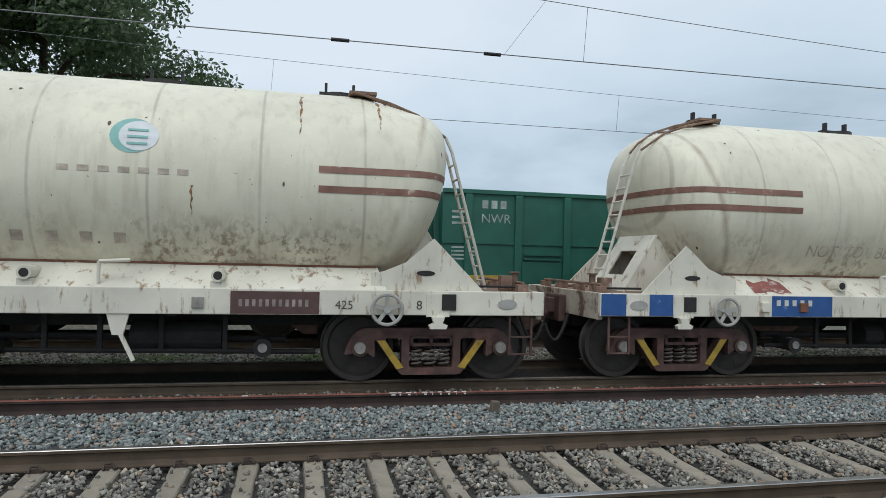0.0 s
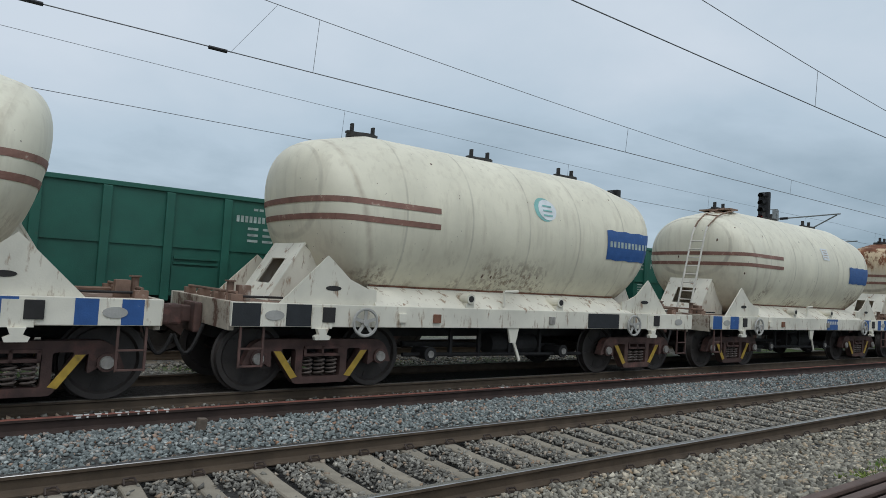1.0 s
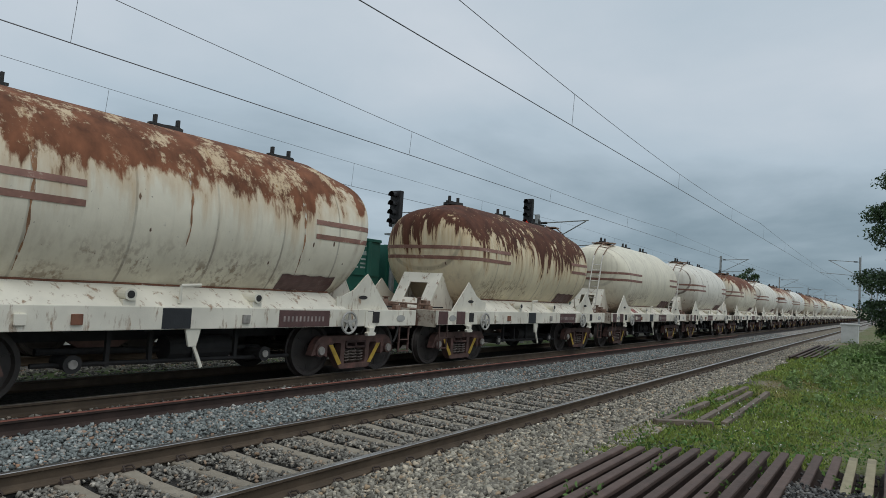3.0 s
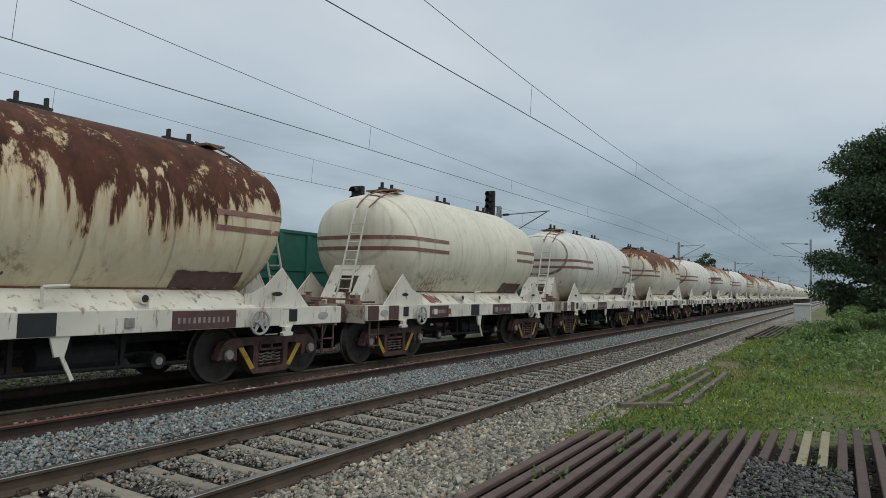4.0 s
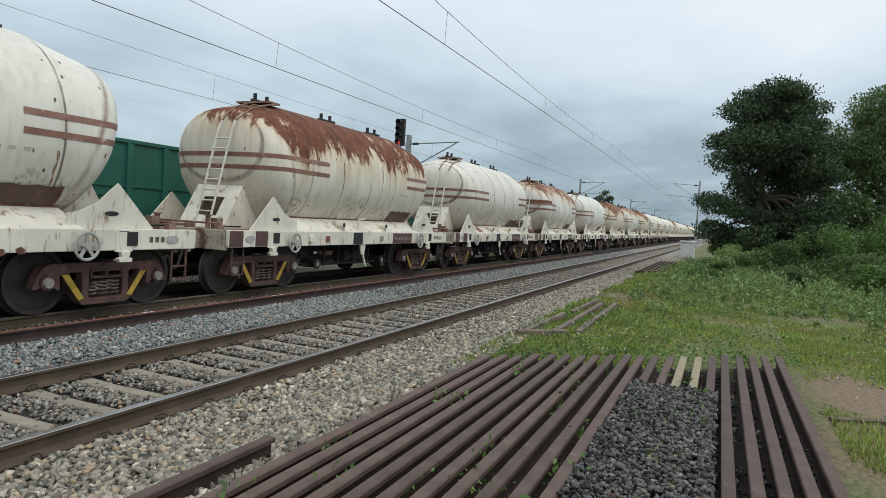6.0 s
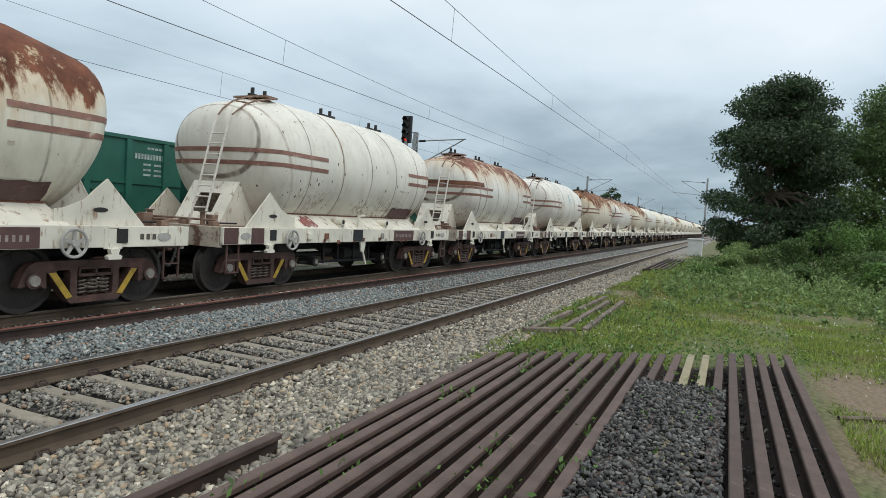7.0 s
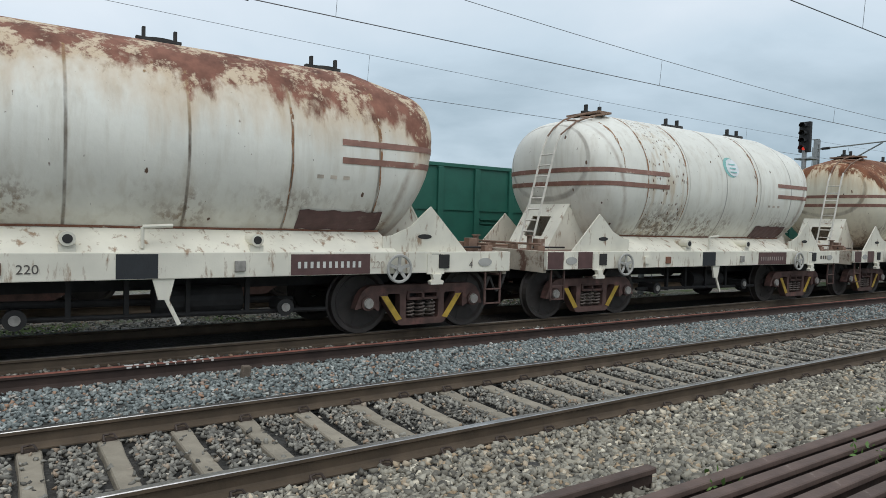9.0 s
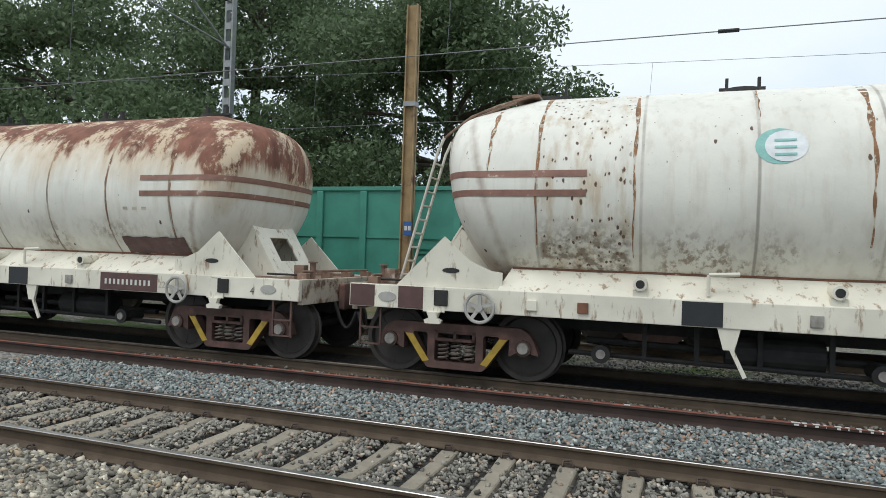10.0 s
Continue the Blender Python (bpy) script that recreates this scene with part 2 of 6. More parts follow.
    L.new(math("ADD", noise_tex(2.6), math("MULTIPLY", noise_tex(30), 0.15)), bp.inputs["Height"]); L.new(bp.outputs[0], b.inputs["Normal"])
    MATS[name] = m
    return m


mat("frame_paint", (0.74, 0.705, 0.595), 0.55, vary=0.14, scale=1.6, second=(0.33, 0.23, 0.15), amount=0.24, second_scale=6.5, bump=0.08, stretch=(1.4, 1.0, 0.35))
mat("stripe_brown", (0.27, 0.14, 0.105), 0.6, vary=0.25, scale=5, second=(0.60, 0.53, 0.43), amount=0.17, second_scale=5)
mat("panel_brown", (0.105, 0.055, 0.05), 0.6, vary=0.2, second=(0.2, 0.14, 0.12), amount=0.1)
mat("panel_blue", (0.03, 0.10, 0.30), 0.5, vary=0.15, second=(0.45, 0.5, 0.55), amount=0.06, second_scale=6)
mat("panel_black", (0.022, 0.024, 0.027), 0.55, vary=0.2)
mat("stencil_white", (0.62, 0.62, 0.58), 0.6, vary=0.1)
mat("stencil_dark", (0.10, 0.085, 0.075), 0.7, vary=0.3)
mat("stencil_dim", (0.40, 0.47, 0.44), 0.7, vary=0.4)
mat("stencil_grey", (0.30, 0.25, 0.23), 0.7, vary=0.4)
mat("stencil_faint", (0.50, 0.43, 0.35), 0.7, vary=0.4)
mat("badge_teal", (0.24, 0.50, 0.46), 0.5)
mat("badge_white", (0.72, 0.75, 0.76), 0.5)
mat("bogie_iron", (0.10, 0.057, 0.047), 0.75, vary=0.35, scale=5, second=(0.17, 0.08, 0.065), amount=0.22, bump=0.2, objrand=0.25)
mat("spring_iron", (0.17, 0.135, 0.115), 0.6, vary=0.25, scale=9)
mat("wheel_steel", (0.055, 0.047, 0.042), 0.6, vary=0.3, scale=4, metal=0.2)
mat("axle_cap", (0.32, 0.30, 0.27), 0.5, vary=0.3, scale=12)
mat("yellow_paint", (0.52, 0.34, 0.05), 0.55, vary=0.25, second=(0.12, 0.08, 0.05), amount=0.08)
mat("dark_gear", (0.026, 0.024, 0.023), 0.75, vary=0.3, bump=0.2)
mat("hatch_iron", (0.035, 0.032, 0.03), 0.7, vary=0.3)
mat("ladder_paint", (0.62, 0.59, 0.52), 0.55, second=(0.2, 0.1, 0.06), amount=0.1, second_scale=9)
mat("deck_rust", (0.22, 0.14, 0.10), 0.8, vary=0.35, scale=5, second=(0.5, 0.45, 0.38), amount=0.12)
mat("dull_handle", (0.40, 0.39, 0.36), 0.5, vary=0.15)
mat("green_paint", (0.022, 0.125, 0.09), 0.5, vary=0.15, scale=2, second=(0.05, 0.09, 0.07), amount=0.05, bump=0.12)
mat("green_pale", (0.06, 0.27, 0.205), 0.5, vary=0.15, scale=2, second=(0.09, 0.14, 0.1), amount=0.05, bump=0.12)
mat("blue_paint", (0.018, 0.115, 0.27), 0.5, vary=0.15, scale=2, second=(0.03, 0.07, 0.12), amount=0.05, bump=0.12)
# brown sides of the loose rail, with their shadow put into the colour
mat("rail_shaded", (0.045, 0.028, 0.022), 0.85, vary=0.3, scale=4)
mat("headstock_paint", (0.50, 0.44, 0.35), 0.7, vary=0.2, second=(0.15, 0.085, 0.06), amount=0.42, second_scale=3)
mat("rust_patch", (0.17, 0.075, 0.045), 0.85, vary=0.4, scale=5, second=(0.6, 0.56, 0.47), amount=0.12, second_scale=6)
mat("rust_run", (0.27, 0.14, 0.07), 0.8, vary=0.4, scale=7, second=(0.66, 0.62, 0.52), amount=0.34, second_scale=9, stretch=(2, 2, 0.6))
mat("primer_red", (0.27, 0.095, 0.08), 0.75, vary=0.25, scale=5, second=(0.6, 0.55, 0.5), amount=0.28, second_scale=7)
mat("rail_side", (0.092, 0.066, 0.043), 0.8, vary=0.25, scale=4, bump=0.15)
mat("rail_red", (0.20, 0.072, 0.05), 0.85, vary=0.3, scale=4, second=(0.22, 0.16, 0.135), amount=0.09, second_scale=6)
mat("rail_top", (0.42, 0.41, 0.40), 0.28, metal=0.9, vary=0.2, scale=8, bump=0.03)
mat("rail_top_dull", (0.22, 0.19, 0.16), 0.5, metal=0.4, vary=0.25, scale=8)
# rust brown webs, darkened further: the shade between the rails is in the colour
mat("stack_web_shaded", (0.05, 0.032, 0.025), 0.85, vary=0.3, scale=6, second=(0.1, 0.075, 0.06), amount=0.1)
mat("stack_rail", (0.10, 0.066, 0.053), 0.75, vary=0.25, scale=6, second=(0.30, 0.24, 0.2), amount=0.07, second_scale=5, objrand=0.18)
mat("stack_rail_yellow", (0.30, 0.26, 0.16), 0.75, vary=0.2, scale=6, second=(0.2, 0.17, 0.13), amount=0.1)
mat("sleeper_concrete", (0.28, 0.245, 0.19), 0.85, vary=0.18, scale=5, second=(0.17, 0.15, 0.125), amount=0.15, bump=0.3, objrand=0.12)
mat("clip_iron", (0.06, 0.042, 0.033), 0.7, vary=0.3)
mat("mast_steel", (0.30, 0.31, 0.31), 0.5, metal=0.5, vary=0.15)
mat("wire_metal", (0.16, 0.165, 0.175), 0.5, metal=0.3, vary=0.1)
mat("pole_rust", (0.33, 0.23, 0.12), 0.8, vary=0.3, scale=3, second=(0.16, 0.075, 0.045), amount=0.25)
mat("signal_black", (0.012, 0.012, 0.013), 0.6, vary=0.1)
mat("box_white", (0.60, 0.61, 0.60), 0.6, vary=0.08, second=(0.4, 0.38, 0.34), amount=0.07)
mat("timber", (0.16, 0.125, 0.095), 0.85, vary=0.35, scale=6, bump=0.4)
mat("bark", (0.09, 0.07, 0.05), 0.9, vary=0.3, scale=4, bump=0.5)
mat("leaf_dark", (0.05, 0.088, 0.036), 0.6, vary=0.25, island=0.45, bump=0, thin=0.25)
mat("leaf_tree", (0.125, 0.18, 0.09), 0.6, vary=0.2, island=0.35, bump=0, thin=0.42)
mat("leaf_mid", (0.10, 0.165, 0.05), 0.55, vary=0.25, island=0.5, bump=0, thin=0.3)
mat("leaf_weed", (0.20, 0.29, 0.10), 0.6, vary=0.2, island=0.45, bump=0, thin=0.3)
mat("leaf_bush", (0.115, 0.21, 0.05), 0.55, vary=0.25, island=0.5, bump=0, thin=0.3)
mat("grass_blade", (0.25, 0.32, 0.07), 0.6, vary=0.25, scale=1.5, second=(0.33, 0.28, 0.12), amount=0.30, second_scale=0.7, island=0.5, bump=0, thin=0.25)
mat("petal_white", (0.75, 0.75, 0.70), 0.7, vary=0.05, bump=0)
mat("brick_red", (0.34, 0.13, 0.085), 0.8, vary=0.1)
mat("wall_ochre", (0.5, 0.36, 0.15), 0.8, vary=0.1)


def glow(name, color, power):
    m = bpy.data.materials.new(name)
    m.use_nodes = True
    b = m.node_tree.nodes["Principled BSDF"]
    b.inputs["Base Color"].default_value = (*color, 1)
    b.inputs["Emission Color"].default_value = (*color, 1)
    b.inputs["Emission Strength"].default_value = power
    MATS[name] = m


glow("red_lamp", (0.8, 0.05, 0.03), 0.6)


def stone_mat(name, a, c, brown):
    """Crushed stone: each piece its own grey, some rusty."""
    m = bpy.data.materials.new(name)
    m.use_nodes = True
    N, L = m.node_tree.nodes, m.node_tree.links
    b = N["Principled BSDF"]
    b.inputs["Roughness"].default_value = 0.85
    g = N.new("ShaderNodeNewGeometry")
    r = N.new("ShaderNodeValToRGB")
    e = r.color_ramp.elements
    e[0].position, e[0].color = 0.0, (*a, 1)
    e[1].position, e[1].color = 1.0, (*c, 1)
    q = e.new(0.82); q.color = (*[0.5 * (i + j) * 1.05 for i, j in zip(a, c)], 1)
    q = e.new(0.9); q.color = (*brown, 1)
    L.new(g.outputs["Random Per Island"], r.inputs[0])
    co = N.new("ShaderNodeTexCoord")
    n = N.new("ShaderNodeTexNoise"); n.inputs["Scale"].default_value = 25; n.inputs["Detail"].default_value = 4
    L.new(co.outputs["Object"], n.inputs["Vector"])
    mr = N.new("ShaderNodeMapRange"); mr.inputs[3].default_value, mr.inputs[4].default_value = 0.7, 1.3
    L.new(n.outputs[0], mr.inputs[0])
    vm = N.new("ShaderNodeVectorMath"); vm.operation = "SCALE"
    L.new(r.outputs[0], vm.inputs[0]); L.new(mr.outputs[0], vm.inputs[3])
    L.new(vm.outputs[0], b.inputs["Base Color"])
    MATS[name] = m


stone_mat("stone_near", (0.105, 0.096, 0.078), (0.70, 0.645, 0.515), (0.40, 0.29, 0.18))
stone_mat("stone_rusty", (0.10, 0.075, 0.055), (0.46, 0.38, 0.29), (0.36, 0.20, 0.12))
stone_mat("stone_dark", (0.014, 0.014, 0.014), (0.27, 0.265, 0.25), (0.12, 0.10, 0.08))
stone_mat("stone_mid", (0.10, 0.115, 0.112), (0.53, 0.575, 0.55), (0.36, 0.21, 0.13))
stone_mat("stone_track", (0.085, 0.08, 0.07), (0.56, 0.53, 0.45), (0.31, 0.21, 0.135))


def ground_mat():
    """One sheet: ballast of crushed stone along the line, dark along the middle track, soil and grass to either side.
    """
    m = bpy.data.materials.new("ground")
    m.use_nodes = True
    N, L = m.node_tree.nodes, m.node_tree.links
    b = N["Principled BSDF"]
    b.inputs["Roughness"].default_value = 0.9
    co = N.new("ShaderNodeTexCoord")
    sep = N.new("ShaderNodeSeparateXYZ"); L.new(co.outputs["Object"], sep.inputs[0])
    vo = N.new("ShaderNodeTexVoronoi"); vo.inputs["Scale"].default_value = 17
    L.new(co.outputs["Object"], vo.inputs["Vector"])
    hsv = N.new("ShaderNodeSeparateColor"); L.new(vo.outputs["Color"], hsv.inputs[0])
    r = N.new("ShaderNodeValToRGB")
    e = r.color_ramp.elements
    e[0].position, e[0].color = 0.0, (0.12, 0.115, 0.105, 1)
    e[1].position, e[1].color = 1.0, (0.52, 0.49, 0.43, 1)
    q = e.new(0.86); q.color = (0.24, 0.16, 0.11, 1)
    q = e.new(0.8); q.color = (0.38, 0.365, 0.33, 1)
    L.new(hsv.outputs[0], r.inputs[0])
    big = N.new("ShaderNodeTexNoise"); big.inputs["Scale"].default_value = 0.6; big.inputs["Detail"].default_value = 6
    L.new(co.outputs["Object"], big.inputs["Vector"])

    def rng(v, a, c, lo=0.0, hi=1.0):
        k = N.new("ShaderNodeMapRange"); k.clamp = True
        L.new(v, k.inputs[0])
        for i, w in zip((1, 2, 3, 4), (a, c, lo, hi)):
            k.inputs[i].default_value = w
        return k.outputs[0]

    def over(base, colour, fac):
        k = N.new("ShaderNodeMix"); k.data_type = "RGBA"
        L.new(fac, k.inputs[0]); L.new(base, k.inputs[6])
        if isinstance(colour, tuple):
            k.inputs[7].default_value = (*colour, 1)
        else:
            L.new(colour, k.inputs[7])
        return k.outputs[2]

    def mul(a, c):
        k = N.new("ShaderNodeMath"); k.operation = "MULTIPLY"
        L.new(a, k.inputs[0]); L.new(c, k.inputs[1])
        return k.outputs[0]

    col = r.outputs[0]
    y = sep.outputs[1]
    # darkened below the scattered stones: shade of the gaps painted on the sheet
    bed = mul(mul(rng(sep.outputs[0], -10.5, -9.5), rng(sep.outputs[0], 30, 22)), mul(rng(y, 2.6, 2.8), rng(y, 8.9, 8.7)))
    col = over(col, (0.06, 0.057, 0.052), bed)
    track_dark = mul(rng(y, 8.55, 8.8), rng(y, 12.2, 11.8))
    col = over(col, (0.032, 0.026, 0.022), track_dark)
    moss = mul(mul(rng(y, 12.35, 12.6), rng(y, 13.7, 13.4)), rng(big.outputs[0], 0.44, 0.54))
    col = over(col, (0.10, 0.145, 0.045), moss)
    # soil and turf on the near side
    wob = N.new("ShaderNodeMath"); wob.operation = "MULTIPLY_ADD"
    L.new(big.outputs[0], wob.inputs[0]); wob.inputs[1].default_value = 1.6; L.new(y, wob.inputs[2])
    fine = N.new("ShaderNodeTexNoise"); fine.inputs["Scale"].default_value = 9; fine.inputs["Detail"].default_value = 8
    L.new(co.outputs["Object"], fine.inputs["Vector"])
    tr = N.new("ShaderNodeValToRGB")
    e = tr.color_ramp.elements
    e[0].position, e[0].color = 0.3, (0.09, 0.125, 0.035, 1)
    e[1].position, e[1].color = 0.72, (0.17, 0.165, 0.07, 1)
    L.new(fine.outputs[0], tr.inputs[0])
    soil = rng(big.outputs[0], 0.52, 0.64, 0.0, 0.8)
    at = N.new("ShaderNodeVectorMath"); at.operation = "DISTANCE"
    sq = N.new("ShaderNodeMapping"); sq.inputs["Scale"].default_value = (0.55, 1.5, 0.0)
    L.new(co.outputs["Object"], sq.inputs[0]); L.new(sq.outputs[0], at.inputs[0])
    at.inputs[1].default_value = (7.3 * 0.55, -0.85 * 1.5, 0.0)
    worn = N.new("ShaderNodeMath"); worn.operation = "MULTIPLY_ADD"
    L.new(fine.outputs[0], worn.inputs[0]); worn.inputs[1].default_value = 0.7; L.new(at.outputs["Value"], worn.inputs[2])
    patch = N.new("ShaderNodeMath"); patch.operation = "MAXIMUM"
    L.new(soil, patch.inputs[0]); L.new(rng(worn.outputs[0], 1.25, 0.85), patch.inputs[1])
    soil = patch.outputs[0]
    turf = over(tr.outputs[0], (0.21, 0.155, 0.10), soil)
    xr = mul(rng(sep.outputs[0], 6.6, 7.2), rng(wob.outputs[0], 3.95, 3.55))
    col = over(col, turf, xr)
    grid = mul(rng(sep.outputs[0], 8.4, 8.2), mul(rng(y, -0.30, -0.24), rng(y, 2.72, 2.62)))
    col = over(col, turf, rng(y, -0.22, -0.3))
    # near-black soil below the old rails, the shade of their gaps painted in
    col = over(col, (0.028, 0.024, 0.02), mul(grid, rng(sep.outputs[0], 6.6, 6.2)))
    far = rng(y, 18.0, 19.5)
    col = over(col, turf, far)
    L.new(col, b.inputs["Base Color"])
    bp = N.new("ShaderNodeBump"); bp.inputs["Strength"].default_value = 0.9; bp.inputs["Distance"].default_value = 0.04
    inv = N.new("ShaderNodeMath"); inv.operation = "SUBTRACT"; inv.inputs[0].default_value = 1.0
    L.new(vo.outputs["Distance"], inv.inputs[1])
    L.new(inv.outputs[0], bp.inputs["Height"]); L.new(bp.outputs[0], b.inputs["Normal"])
    MATS["ground"] = m


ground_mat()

# ---- mesh helpers ----


def part(name, bm, material, parent=None, label="", smooth=False):
    """Links a bmesh as one mesh object under a thing or a part."""
    me = bpy.data.meshes.new(name)
    bm.to_mesh(me)
    bm.free()
    me.materials.append(MATS[material])
    if smooth:
        me.polygons.foreach_set("use_smooth", [True] * len(me.polygons))
    ob = new(name, me)
    if parent:
        ob.parent = parent
    if label:
        tagged(ob, label)
    return ob


def shared(name, me, parent, m=None):
    """One more object on a mesh that others use too."""
    ob = new(name, me)
    ob.parent = parent
    if m:
        ob.matrix_basis = m
    return ob


def box(bm, x0, x1, y0, y1, z0, z1, bev=0.0):
    vs = [bm.verts.new((x, y, z)) for z in (z0, z1) for y in (y0, y1) for x in (x0, x1)]
    fs = [bm.faces.new([vs[i] for i in q]) for q in ((0, 2, 3, 1), (4, 5, 7, 6), (0, 1, 5, 4), (2, 6, 7, 3), (0, 4, 6, 2), (1, 3, 7, 5))]
    if bev:
        bmesh.ops.bevel(bm, geom=list({e for f in fs for e in f.edges}), offset=bev, segments=2, affect="EDGES", profile=0.6)
    return bm


def prism(bm, pts, y0, y1):
    """A plate: outline in x and z, thickness in y."""
    a = [bm.verts.new((x, y0, z)) for x, z in pts]
    c = [bm.verts.new((x, y1, z)) for x, z in pts]
    n = len(pts)
    bm.faces.new(a)
    bm.faces.new(c[::-1])
    for i in range(n):
        bm.faces.new((a[i], c[i], c[(i + 1) % n], a[(i + 1) % n]))
    return bm


def tube(bm, p, q, r, seg=8, r2=None):
    """A round bar from p to q."""
    p, q = Vector(p), Vector(q)
    d = (q - p).normalized()
    s = d.orthogonal().normalized()
    w = d.cross(s)
    r2 = r if r2 is None else r2
    a, c = [], []
    for i in range(seg):
        k = 2 * math.pi * i / seg
        o = s * math.cos(k) + w * math.sin(k)
        a.append(bm.verts.new(p + o * r))
        c.append(bm.verts.new(q + o * r2))
    bm.faces.new(a[::-1])
    bm.faces.new(c)
    for i in range(seg):
        bm.faces.new((a[i], a[(i + 1) % seg], c[(i + 1) % seg], c[i]))
    return bm


def pipe(bm, pts, r, seg=7):
    """One bent round bar through the given places."""
    pts = [Vector(p) for p in pts]
    last = None
    for i, p in enumerate(pts):
        d = (pts[min(i + 1, len(pts) - 1)] - pts[max(i - 1, 0)]).normalized()
        s = d.cross(Vector((0.13, 0.97, 0.21))).normalized()
        t = d.cross(s)
        row = [bm.verts.new(p + (s * math.cos(6.28319 * k / seg) + t * math.sin(6.28319 * k / seg)) * r) for k in range(seg)]
        if last:
            for k in range(seg):
                bm.faces.new((last[k], last[(k + 1) % seg], row[(k + 1) % seg], row[k]))
        last = row
    return bm


def bar(bm, p, q, w, h):
    """A flat bar from p to q, w wide in y, h deep."""
    p, q = Vector(p), Vector(q)
    d = (q - p).normalized()
    s = Vector((0, 1, 0)) if abs(d.y) < 0.9 else Vector((1, 0, 0))
    s = (s - d * s.dot(d)).normalized()
    n = d.cross(s)
    vs = [bm.verts.new(o + s * (w / 2 * i) + n * (h / 2 * j)) for o in (p, q) for i, j in ((-1, -1), (1, -1), (1, 1), (-1, 1))]
    for f in ((0, 1, 2, 3), (7, 6, 5, 4), (0, 4, 5, 1), (1, 5, 6, 2), (2, 6, 7, 3), (3, 7, 4, 0)):
        bm.faces.new([vs[i] for i in f])
    return bm


def ring(bm, c, R, r, seg=20, sec=6, axis="y"):
    """A round hoop about the y axis (or z)."""
    rows = []
    for i in range(seg):
        a = 2 * math.pi * i / seg
        row = []
        for j in range(sec):
            t = 2 * math.pi * j / sec
            d = R + r * math.cos(t)
            o = (d * math.cos(a), r * math.sin(t), d * math.sin(a)) if axis == "y" else (d * math.cos(a), d * math.sin(a), r * math.sin(t))
            row.append(bm.verts.new((c[0] + o[0], c[1] + o[1], c[2] + o[2])))
        rows.append(row)
    for i in range(seg):
        for j in range(sec):
            bm.faces.new((rows[i][j], rows[(i + 1) % seg][j], rows[(i + 1) % seg][(j + 1) % sec], rows[i][(j + 1) % sec]))
    return bm


def B():
    return bmesh.new()


def empty(name, m=None):
    ob = new(name)
    ob.empty_display_size = 0.3
    if m:
        ob.matrix_basis = m
    return ob


def letters(text, size):
    """The outline of a word as a flat mesh in x and z, its lower left corner at 0."""
    cu = bpy.data.curves.new("letters", "FONT")
    cu.body, cu.size, cu.extrude = text, size, 0.0
    tmp = bpy.data.objects.new("letters", cu)
    scene.collection.objects.link(tmp)
    me = bpy.data.meshes.new_from_object(tmp.evaluated_get(bpy.context.evaluated_depsgraph_get()))
    bpy.data.objects.remove(tmp)
    vs = [(v.co.x, 0.0, v.co.y) for v in me.vertices]
    fs = [tuple(p.vertices) for p in me.polygons]
    bpy.data.meshes.remove(me)
    return vs, fs


def writing(text, size, x, y, z, material, parent, wrap=None):
    vs, fs = letters(text, size)
    if not vs:
        return None
    bm = B()
    made = []
    for v in vs:
        px, pz = x + v[0], z + v[2]
        py = y if wrap is None else wrap(px, pz)
        made.append(bm.verts.new((px, py, pz)))
    for f in fs:
        try:
            bm.faces.new([made[i] for i in f])
        except ValueError:
            pass
    return part("lettering", bm, material, parent)


def strokes(n, w, h, gap, x, y, z, material, parent, wrap=None):
    """A line of writing too small to read: plain bars."""
    bm = B()
    for i in range(n):
        a = x + i * (w + gap)
        if wrap:
            q = [bm.verts.new((px, wrap(px, pz), pz)) for px, pz in ((a, z), (a + w, z), (a + w, z + h), (a, z + h))]
            bm.faces.new(q)
        else:
            box(bm, a, a + w, y, y + 0.003, z, z + h)
    ob = part("lettering", bm, material, parent)
    return tagged(ob, kind="stuff") if n > 1 else ob


# ---- ground ----
SEC_Y = [(-900, 0.3), (-60, 0.3), (-14, 0.3), (-6, 0.34), (-2, 0.34), (-0.4, 0.34), (2.75, 0.34), (3.1, 0.28), (3.7, 0.05), (4.3, -0.09), (4.7, -0.135), (4.99, -0.15), (5.07, -0.245),
         (6.06, -0.25), (7.2, -0.245), (7.45, -0.13), (8.2, -0.1), (8.8, -0.1), (9.2, -0.11), (12.4, -0.11), (13.0, -0.13), (16.8, -0.13),
         (18, -0.2), (20, -0.1), (30, 0.0), (80, 0.0), (900, 0.0)]


def height(x, y):
    for (a, za), (c, zc) in zip(SEC_Y, SEC_Y[1:]):
        if a <= y <= c:
            return za + (zc - za) * (y - a) / (c - a)
    return 0.0


def build_ground():
    xs = [-900, -300, -100, -40] + [-14 + 0.5 * i for i in range(100)] + [40, 50, 65, 90, 140, 250, 500, 1500]
    ys = sorted({y for y, z in SEC_Y} | {-40, -25, -10, -8, -4, -3} | {-2 + 0.4 * i for i in range(28)} | {24, 40})
    vs, fs = [], []
    for x in xs:
        for y in ys:
            d = 0.0
            if -5 < y < 5.2 and abs(x) < 60:
                d = 0.035 * noise.noise((x * 0.9, y * 0.9, 3.1))
            vs.append((x, y, height(x, y) + d))
    n = len(ys)
    for i in range(len(xs) - 1):
        for j in range(n - 1):
            fs.append((i * n + j, (i + 1) * n + j, (i + 1) * n + j + 1, i * n + j + 1))
    me = bpy.data.meshes.new("ground")
    me.from_pydata(vs, [], fs)
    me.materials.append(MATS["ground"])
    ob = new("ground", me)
    return tagged(ob, "stone ballast and dark track bed with green turf beside", "ground", kind="structure")


build_ground()


